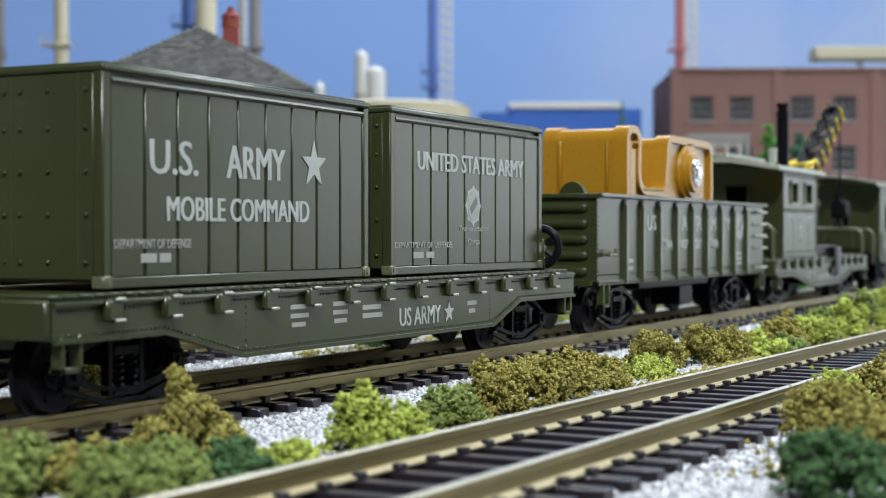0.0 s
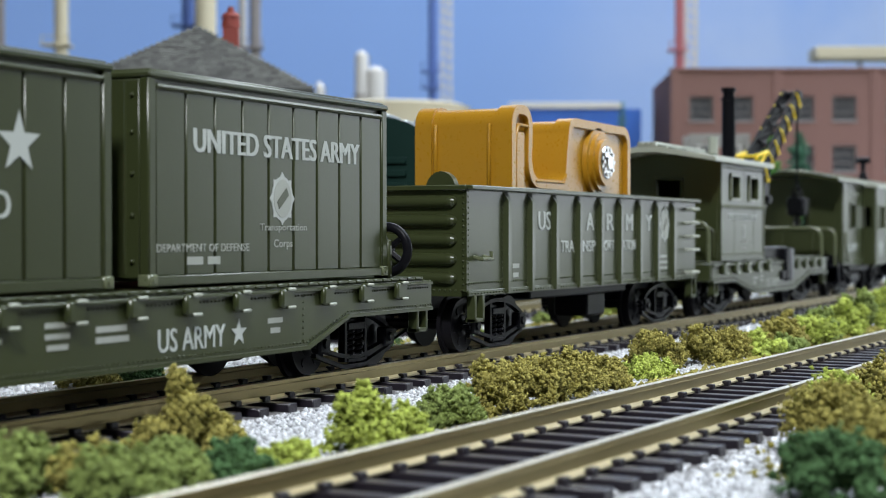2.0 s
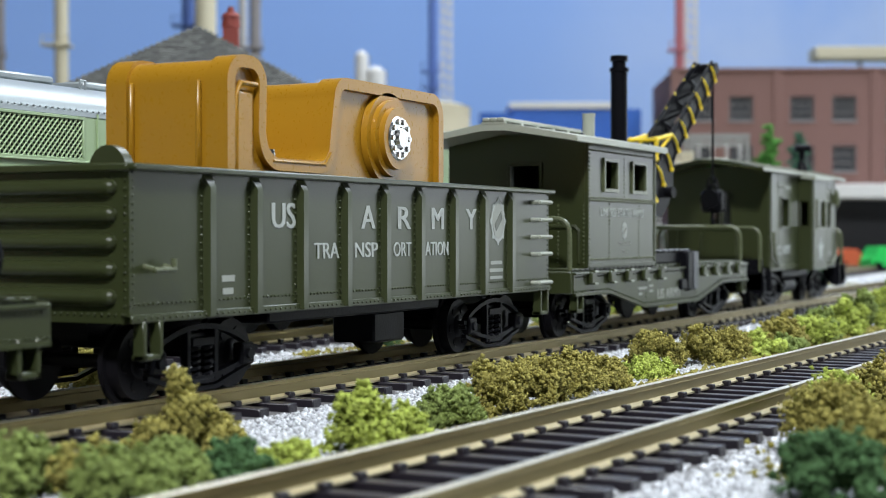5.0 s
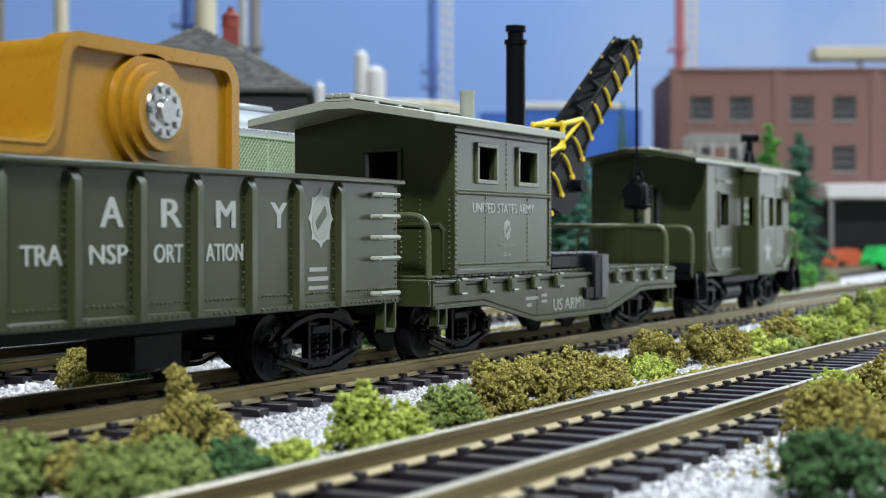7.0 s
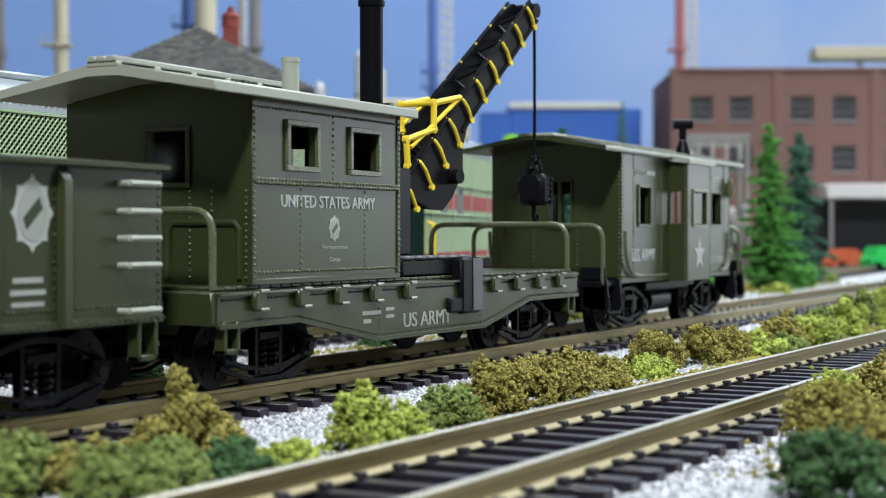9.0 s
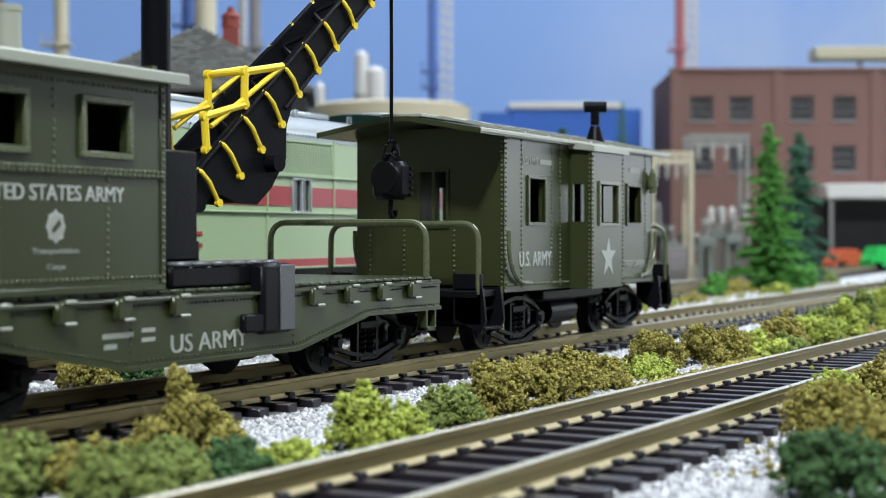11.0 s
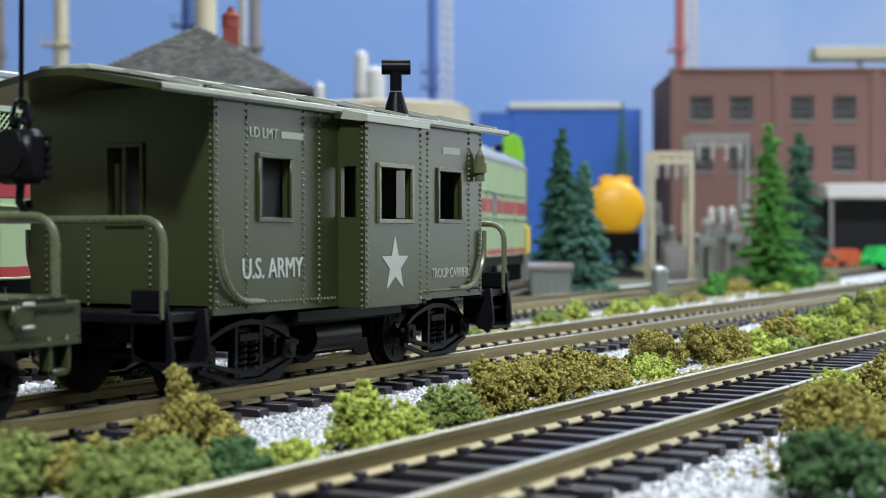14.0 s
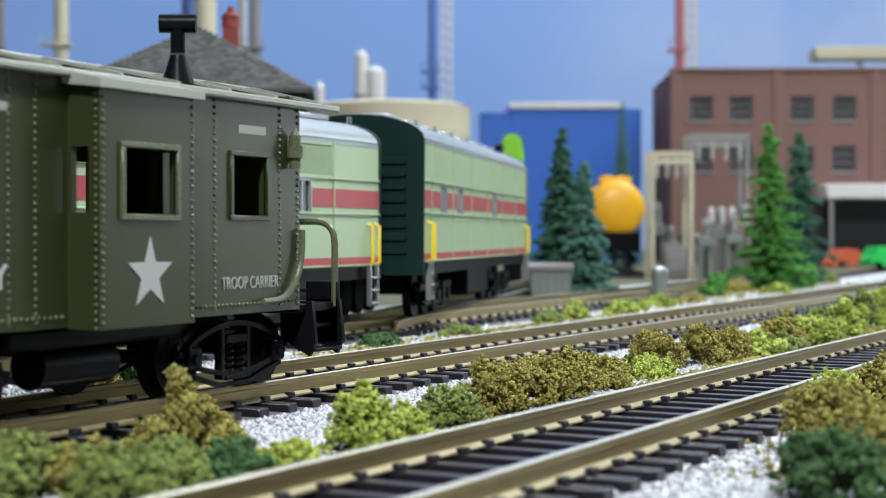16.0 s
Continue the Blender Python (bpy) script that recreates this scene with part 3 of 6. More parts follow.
        rivets(run((x - s * 0.02, -hw + 0.6, z0 + 1), (x - s * 0.02, -hw + 0.6, z1 - 1), 0.95) + run((x - s * 0.02, -hw + 1, z0 + 1), (x - s * 0.02, hw - 1, z0 + 1), 1.0), 0.28, OLIVE, car)
    bm = bmesh.new()
    box(bm, x0 + 1, x1 - 1, -hw + 1, hw - 1, z0, z0 + 1.4)
    part("floor", bm, OLIVE, car)
    bm = bmesh.new()
    box(bm, x0 + 6, x1 - 6, -3.5, 3.5, 7.4, z0)
    box(bm, 326, 377, -11, 11, 8.2, z0, 0.3)
    box(bm, 356, 366, -10.5, -3, 3.6, 8.4, 0.4)
    part("underframe", bm, BLACK, car, "black underframe with a brake box")
    for z in (26.2, 23.0, 19.9, 16.8, 11.6):
        bm = bmesh.new()
        tube(bm, (406.6, -hw - 1.5, z), (412.3, -hw - 1.5, z), 0.38, n=8)
        for x in (406.6, 412.3):
            tube(bm, (x, -hw - 1.6, z), (x, -hw + 0.2, z), 0.36, n=8)
        part("ladder_rung", bm, LIT_OLIVE, car)
    bm = bmesh.new()
    bent(bm, [(294.2, -hw, 16.6), (294.2, -hw - 1.6, 16.2), (298, -hw - 1.6, 16.2), (298, -hw, 16.6)], 0.35)
    bent(bm, [(298, -hw - 1.5, 16.3), (298, -hw - 1.5, 17.5)], 0.35)
    part("grab_iron", bm, PALER_OLIVE, car)
    for x in (295, 411):
        for y in (-hw - 0.8, hw - 0.8):
            stirrup(car, x, y, 5.6, 10.2, 3.8)
    running_gear(car, (309.5, 396.5), OX)
    y = -hw - 0.03
    lettering("US", 321.2, 326.8, 21.2, 24.6, y, LETTER, car, 0.01)
    for ch, x in (("A", 344.8), ("R", 356.0), ("M", 367.2), ("Y", 379.4)):
        lettering(ch, x, x + 3.9, 21.2, 24.6, y, LETTER, car, 0.01)
    for ch, a, b in (("TRA", 331.8, 338.4), ("NSP", 343.0, 349.6), ("ORT", 354.6, 360.2), ("ATION", 365.0, 373.0)):
        lettering(ch, a, b, 17.0, 19.2, y, LETTER, car, 0.008)
    emblem(392.2, 22.6, 3.3, 4.2, y, car)
    bars([(389.2, 393.8, 15.2, 15.8), (388.8, 394.2, 13.9, 14.5), (389.0, 394.0, 12.7, 13.2), (309.8, 312.6, 14.4, 15.2), (310, 312.3, 12.8, 13.6)], y, LETTER_DIM, car)
    return car


gondola()


def yellow_load():
    """A yellow machine casing in the gondola: two rounded housings with a saddle between, and a round port."""
    th = moving("machine_casing", "yellow plastic machinery casing resting in the gondola", "machinery", 346.0)

    yn, yf = -12.7, 7.0

    def arc(cx, cz, r, a0, a1, k=7):
        return [(cx + r * math.cos(radians(a0 + (a1 - a0) * i / k)), cz + r * math.sin(radians(a0 + (a1 - a0) * i / k))) for i in range(k + 1)]

    def outline(o):
        """The side profile, let in by o: front hump, saddle, long rear housing."""
        return [(314.0 + o, 11.4), *arc(317.6, 40.2, 3.7 - o, 180, 90), *arc(319.4, 40.2, 3.7 - o, 90, 5), (322.8 - o, 34.0), *arc(326.2, 34.0, 3.3 + o, 184, 268),
                *arc(336.6, 33.4, 2.7 + o, 272, 352), (340.5 + o, 39.8), *arc(344.0, 39.8, 3.4 - o, 178, 92), *arc(371.4, 39.3, 3.8 - o, 88, 0), (375.2 - o, 11.4)]

    bm = bmesh.new()
    prism_y(bm, outline(0.5)[::-1], yn + 1.0, yf - 0.6)
    part("body", bm, YELLOW, th)
    for ya, yb in ((yn, yn + 3.4), (yf - 3.4, yf)):
        bm = bmesh.new()
        out, inn = outline(0.0), outline(1.7)
        loops = [[bm.verts.new((px, y, pz)) for px, pz in line] for line, y in ((out, ya), (out, yb), (inn, yb), (inn, ya))]
        for p, q in zip(loops, loops[1:] + loops[:1]):
            for k in range(len(out) - 1):
                bm.faces.new((p[k], q[k], q[k + 1], p[k + 1]))
        part("rim", bm, YELLOW, th)
    bm = bmesh.new()
    box(bm, 316.4, 320.6, yn + 0.35, yn + 1.4, 26, 39.4, 0.5)
    part("cover_plate", bm, YELLOW, th)
    bm = bmesh.new()
    bent(bm, [(316.2, yn + 0.9, 27), (316.2, yn + 0.3, 38.5), (317.2, yn + 0.3, 40.2), (321.0, yn + 0.3, 40.2)], 0.35, 8)
    bent(bm, [(324.6, yn + 0.1, 30.3), (338.0, yn + 0.1, 30.3), (339.5, yn + 0.1, 32.0)], 0.28, 8)
    part("bead", bm, YELLOW, th)
    for ya in (yn + 4.2, yf - 4.6):
        bm = bmesh.new()
        box(bm, 313.5, 314.3, ya, ya + 0.7, 28, 40.5, 0.25)
        part("front_rib", bm, YELLOW, th)
    hw = 12.0
    bm = bmesh.new()
    for r, d in ((7.2, 0.7), (6.0, 1.5), (4.9, 2.4)):
        tube(bm, (356.9, -hw + 0.2, 35.0), (356.9, -hw - d, 35.0), r, r - 0.2, n=36)
    port = part("port", bm, YELLOW, th)
    bm = bmesh.new()
    tube(bm, (356.9, -hw - 2.3, 35.0), (356.9, -hw - 2.7, 35.0), 3.5, 3.2, n=30)
    tube(bm, (356.9, -hw - 2.6, 35.0), (356.9, -hw - 3.2, 35.0), 1.9, 1.5, n=8)
    for k in range(10):
        a = 2 * math.pi * k / 10
        tube(bm, (356.9 + 2.6 * math.cos(a), -hw - 2.6, 35.0 + 2.6 * math.sin(a)), (356.9 + 2.6 * math.cos(a), -hw - 3.0, 35.0 + 2.6 * math.sin(a)), 0.45, n=6)
    part("bolted_cap", bm, CHROME, port, "chrome bolted cap")
    bm = bmesh.new()
    tube(bm, (327.2, -10.4, 30.4), (327.2, -10.4, 32.0), 0.9, 0.7, n=12)
    part("fitting", bm, CHROME, th)
    bm = bmesh.new()
    prism_x(bm, [(-6.9 + 2.9 * math.cos(math.pi * i / 10), 27.9 + 3.3 * math.sin(math.pi * i / 10)) for i in range(11)], 297.0, 298.6)
    part("bracket", bm, OLIVE, th, "olive rounded bracket")
    return th


yellow_load()


def cab_roof(bm, x0, x1, hw, z_eave, z_top, t=0.9):
    prism_x(bm, [(-hw, z_eave - t), (-hw, z_eave), (-hw * 0.14, z_top), (hw * 0.14, z_top), (hw, z_eave), (hw, z_eave - t), (hw * 0.14, z_top - t), (-hw * 0.14, z_top - t)][::-1], x0, x1)


def railing(car, pts, r=0.5, name="handrail"):
    bm = bmesh.new()
    out = []
    for i, p in enumerate(pts):
        p = Vector(p)
        if 0 < i < len(pts) - 1:
            a, b = Vector(pts[i - 1]), Vector(pts[i + 1])
            d1, d2 = (a - p).normalized() * 3.2, (b - p).normalized() * 3.2
            for k in range(6):
                u = k / 5
                out.append((p + d1) * (1 - u) ** 2 + p * 2 * u * (1 - u) + (p + d2) * u * u)
        else:
            out.append(p)
    bent(bm, out, r, 8)
    return part(name, bm, PALER_OLIVE, car)


def crane_car():
    car = depressed_flat("crane_car", "olive drab army crane car with cabin and black boom", 424.5, 543.0, (443, 464.5, 501, 520), (441.5, 526.5), [433, 443.5, 453.5, 463.5, 474, 505, 514.5, 524.0, 533.5], 484.0)
    x0, x1, z0, z1, hw = 432.6, 472.4, 13.75, 38.3, 15.2
    wins = [(441.4, 448.2, 29.6, 35.0), (458.0, 465.4, 29.6, 35.0)]
    cabin = new("cabin")
    cabin.parent = car
    for s in (-1, 1):
        bm = bmesh.new()
        pierced(bm, x0, x1, z0, z1, min(s * hw, s * (hw - 1)), max(s * hw, s * (hw - 1)), wins if s < 0 else [])
        part("side_wall", bm, OLIVE, cabin)
    for x, hole in ((x0, [(-5, 1.2, 27.2, 34)]), (x1, [(1.0, 3.7, 30.6, 33.7)])):
        bm = bmesh.new()
        pierced_x(bm, -hw + 1, hw - 1, z0, z1 + 2, x if x == x0 else x - 1, x + 1 if x == x0 else x, hole)
        part("end_wall", bm, OLIVE, cabin)
    for w in wins:
        bm = bmesh.new()
        frame_ring(bm, *w, 0.75, -hw - 0.5, -hw + 0.2)
        part("window_frame", bm, PALER_OLIVE, cabin)
    bm = bmesh.new()
    frame_ring(bm, -5, 1.2, 27.2, 34, 0.7, 0, 0.5)
    for v in bm.verts:
        v.co = Vector((x0 - 0.45 + v.co.y, v.co.x, v.co.z))
    part("window_frame", bm, OLIVE, cabin)
    bm = bmesh.new()
    box(bm, x0 + 0.3, x1 - 0.2, -hw - 0.35, -hw, 26.9, 27.8, 0.12)
    box(bm, x0 + 0.3, x1 - 0.2, -hw - 0.25, -hw, 13.75, 14.6, 0.1)
    box(bm, x0 - 0.1, x0 + 0.9, -hw - 0.2, -hw + 0.6, z0, z1, 0.1)
    box(bm, x1 - 0.9, x1 + 0.1, -hw - 0.2, -hw + 0.6, z0, z1, 0.1)
    part("belt_rail", bm, OLIVE, cabin)
    pts = []
    for x in (x0 + 0.4, x1 - 0.4):
        pts += run((x, -hw - 0.2, z0 + 1), (x, -hw - 0.2, z1 - 0.5), 0.8)
    for z in (27.1, 27.6, 15.4, 14.2):
        pts += run((x0 + 1, -hw - (0.35 if z > 26 else 0.02), z), (x1 - 1, -hw - (0.35 if z > 26 else 0.02), z), 0.85)
    for x in (444.5, 462.0):
        pts += run((x, -hw, 15.8), (x, -hw, 26.5), 0.85)
    pts += run((453, -hw, 28.2), (453, -hw, 36.8), 0.85) + run((x0 + 0.8, -hw, 37), (x1, -hw, 37), 0.85)
    for y in (-hw + 0.8, -9):
        pts += run((x0, y, z0 + 1), (x0, y, 26), 0.85)
    pts += run((x0 - 0.02, -5.5, z0 + 1), (x0 - 0.02, -5.5, 26), 0.85) + run((x0 - 0.02, 4, z0 + 1), (x0 - 0.02, 4, 26), 0.85)
    rivets(pts, 0.29, PALER_OLIVE, cabin)
    bm = bmesh.new()
    bent(bm, [(x0, -13.4, 14.6), (x0, -13.4, 21.0), (x0, -12.6, 21.9), (x0, -3.0, 21.9), (x0, -2.2, 21.0), (x0, -2.2, 14.6)], 0.45, 8)
    part("end_panel", bm, OLIVE, cabin)
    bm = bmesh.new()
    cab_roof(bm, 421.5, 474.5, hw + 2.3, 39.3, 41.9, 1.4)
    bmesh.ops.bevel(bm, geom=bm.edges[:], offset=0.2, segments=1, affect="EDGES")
    part("roof", bm, LIT_OLIVE, cabin, "olive roof, painted pale for the light on it")
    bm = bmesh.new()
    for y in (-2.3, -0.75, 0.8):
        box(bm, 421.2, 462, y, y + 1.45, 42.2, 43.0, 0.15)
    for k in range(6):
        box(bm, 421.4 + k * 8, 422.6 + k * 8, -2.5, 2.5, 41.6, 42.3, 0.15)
    part("roof_walk", bm, LIT_OLIVE, cabin)
    bm = bmesh.new()
    tube(bm, (456.4, -6, 40), (456.4, -6, 45.7), 1.3, n=16)
    tube(bm, (456.4, -6, 45.3), (456.4, -6, 46.0), 1.4, n=16)
    part("vent_pipe", bm, LIT_OLIVE, cabin)
    bm = bmesh.new()
    for za, zb, ra in ((13.7, 58.3, 1.95), (58.3, 59.2, 2.25), (59.2, 60.8, 1.6), (60.8, 62.0, 2.05)):
        tube(bm, (490.7, 0, za), (490.7, 0, zb), ra, n=20)
    part("smokestack", bm, BLACK, car, "tall black stack")
    for s in (-1, 1):
        railing(car, [(424.8, s * 13.6, 13.4), (424.8, s * 13.6, 24.2), (424.8 + 0.01, s * 13.6 - s * 12.5, 24.2), (424.8, s * 1.0, 13.4)] if s > 0 else [(424.9, -14.6, 13.4), (424.9, -14.6, 23.4), (424.9, -3.0, 23.4)], 0.5)
    for xx, z in ((540.6, 22.3),):
        railing(car, [(xx, -14.6, 13.6), (xx, -14.6, z), (xx, 14.6, z), (xx, 14.6, 13.6)], 0.52)
    # turntable, counterweight and boom
    bm = bmesh.new()
    box(bm, 474.5, 499.0, -14.6, 12, 13.75, 16.6, 0.4)
    box(bm, 491.5, 498.6, -16.6, -13.5, 7.4, 16.6, 0.5)
    box(bm, 487.5, 492, -16.4, -14.5, 7.8, 10.2, 0.3)
    tube(bm, (485, 0, 16), (485, 0, 19.5), 9, n=28)
    base = part("turntable", bm, BLACK, car, "scuffed black crane base")
    scuff = mat("scuffed_grey_edge", (0.055, 0.057, 0.064), 0.4, 0, 0.5, 1.2, 0.2, 0.4)
    for k in range(6):
        bm = bmesh.new()
        box(bm, 475.2 + k * 3.9, 478.4 + k * 3.9, -14.9, -11.6, 16.4, 17.0, 0.25)
        part("lug", bm, scuff, base)
    bm = bmesh.new()
    box(bm, 495.2, 498.7, -16.8, -16.55, 7.8, 16.4, 0.1)
    part("end_plate", bm, scuff, base)
    bm = bmesh.new()
    prism_x(bm, [(-6.5, 19), (6.5, 19), (6.5, 30), (-6.5, 30)], 473.5, 489)
    box(bm, 474, 487, -9.5, -8, 17, 31, 0.3)
    part("winch_house", bm, BLACK, car)
    boom = new("boom")
    boom.parent = car
    swing = Matrix.Translation(Vector((492.5 - OX, 1.5, 0)) * S) @ Matrix.Rotation(radians(-8), 4, "Z") @ Matrix.Translation(Vector((OX - 486, 0, 0)) * S)
    boom.matrix_basis = swing
    foot, tip = Vector((489.0, 0, 24.5)), Vector((537.0, 0, 64.4))
    d = (tip - foot).normalized()
    up = Vector((-d.z, 0, d.x))
    L = (tip - foot).length
    w0, w1 = 4.4, 2.2

    def at(a, b, y):
        p = foot + d * a + up * b
        return (p.x, y, p.z)

    for s in (-1, 1):
        prof = [(-3, -1.0), (4.5, -1.5), (7.5, -6.0), (10, -8.2), (14, -8.4), (19.5, -7.2), (22.6, -3.8), (26, -2.1), (60, -1.4), (61.8, 0.2), (60.4, 2.5), (30, 3.3), (-3, 3.5)]
        bm = bmesh.new()
        ya = [s * (w0 + (w1 - w0) * max(0, min(1, a / L))) for a, b in prof]
        va = [bm.verts.new(at(a, b, y)) for (a, b), y in zip(prof, ya)]
        vb = [bm.verts.new(at(a, b, y - s * 0.8)) for (a, b), y in zip(prof, ya)]
        bm.faces.new(va)
        bm.faces.new(vb[::-1])
        for i in range(len(va)):
            j = (i + 1) % len(va)
            bm.faces.new((va[i], vb[i], vb[j], va[j]))
        part("cheek_plate", bm, BLACK, boom)
        bm = bmesh.new()
        for a0, a1, b in ((24, 60, -1.5), (-3, 60, 3.0)):
            bent(bm, [at(a0, b, s * (w0 + (w1 - w0) * max(0, a0) / L + 0.1)), at(a1, b, s * (w0 + (w1 - w0) * a1 / L + 0.1))], 0.35, 6)
        part("flange", bm, BLACK, boom)
        for k in range(10):
            a = 3.6 + k * 6.05
            y = s * (w0 + (w1 - w0) * a / L + 0.35)
            low = -1.7 if a > 24 else -2.7
            bm = bmesh.new()
            bent(bm, [at(a - 0.1, 3.2, y - s * 0.5), at(a, 2.6, y), at(a + 0.2, 0.8, y + s * 0.12), at(a - 0.1, low, y)], 0.33, 8)
            tube(bm, at(a - 0.1, low, y - 0.3), at(a - 0.1, low, y + 0.3), 0.58, n=10)
            part("stiffener", bm, YELLOW_PAINT, boom, "yellow strap")
    for k in range(12):
        a, b = 4 + k * (L - 8) / 12, 4 + (k + 1) * (L - 8) / 12
        sg = 1 if k % 2 else -1
        for h0 in (1.8, -0.6):
            bm = bmesh.new()
            tube(bm, at(a, h0, 0.9 * sg * (w0 + (w1 - w0) * a / L)), at(b, h0, -0.9 * sg * (w0 + (w1 - w0) * b / L)), 0.4, n=6)
            part("lacing", bm, BLACK, boom)
    for a, b, y, r in ((60.6, 0.4, 2.8, 1.4), (0, 0, 5.4, 1.2), (16, -5.4, 5.8, 1.3), (11, -6.2, 3.8, 2.0)):
        bm = bmesh.new()
        tube(bm, at(a, b, -y), at(a, b, y), r, n=18)
        part("sheave", bm, BLACK, boom)
    zig = [(27.6, 3.4), (20.4, 7.4), (17.4, 3.9), (9.8, 7.4), (7.2, 3.6)]
    for s in (-1, 1):
        bm = bmesh.new()
        y = s * 3.5
        for p, q in zip(zig, zig[1:]):
            tube(bm, at(*p, y), at(*q, y), 0.55, n=8)
            tube(bm, at(q[0], q[1], y - 0.4), at(q[0], q[1], y + 0.4), 0.75, n=10)
        tube(bm, at(27.6, 3.4, y), at(10, 5.6, y), 0.4, n=8)
        part("gantry_frame", bm, YELLOW_PAINT, boom, "yellow bent lattice frame")
    bm = bmesh.new()
    tube(bm, at(20.4, 7.4, -3.5), at(20.4, 7.4, 3.5), 0.45, n=8)
    part("gantry_bar", bm, YELLOW_PAINT, boom)
    bm = bmesh.new()
    hx = tip.x + 1.9
    bent(bm, [(hx, 0, tip.z), (hx + 0.3, 0.1, 50), (hx + 0.1, 0, 35.5)], 0.32, 6)
    part("cable", bm, BLACK, boom, "thin black hoist cable")
    bm = bmesh.new()
    rng = random.Random(4)
    for k in range(7):
        z = 35.5 - k * 0.5
        bent(bm, [(hx + rng.uniform(-1.2, 1.2), rng.uniform(-1.2, 1.2), z + rng.uniform(-0.8, 0.8)) for _ in range(4)], 0.28, 6)
    bent(bm, [(hx, -1, 35), (hx, -1.6, 33), (hx, -0.8, 31.5)], 0.3, 6)
    bent(bm, [(hx, 1, 35), (hx, 1.6, 33), (hx, 0.8, 31.5)], 0.3, 6)
    part("cable_knot", bm, BLACK, boom)
    bm = bmesh.new()
    box(bm, hx - 1.8, hx + 1.8, -3.0, 3.0, 26.0, 32.2, 0.9)
    tube(bm, (hx - 2.0, 0, 29.6), (hx + 2.0, 0, 29.6), 2.6, n=18)
    for k in range(5):
        tube(bm, (hx + 1.4, -3.3, 26.8 + k * 1.1), (hx + 1.4, 3.3, 26.8 + k * 1.1), 0.35, n=8)
    bent(bm, [(hx, 0, 26.2), (hx, 0.2, 24.0), (hx + 1.0, 0.4, 23.0), (hx + 1.6, 0.4, 23.6), (hx + 1.5, 0.4, 24.3)], 0.5, 8)
    part("hook_block", bm, BLACK, boom, "black pulley block with hook")
    lettering("UNITED STATES ARMY", 439.5, 464.8, 24.0, 25.7, -hw - 0.02, LETTER, cabin, 0.008)
    emblem(453.3, 21.2, 1.6, 1.9, -hw - 0.02, cabin)
    lettering("Transportation", 449.6, 457.0, 18.1, 18.9, -hw - 0.02, LETTER_DIM, cabin)
    lettering("Corps", 451.9, 454.8, 16.4, 17.2, -hw - 0.02, LETTER_DIM, cabin)
    lettering("US ARMY", 473, 489, 6.2, 8.4, -15.62, LETTER_DIM, car, 0.006)
    bars([(460.5, 466, 8.6, 9.2), (460.8, 463, 7.4, 8.0), (467.5, 470, 9.0, 9.5), (467.5, 470, 7.9, 8.4)], -15.62, LETTER_DIM, car)
    return car


crane_car()


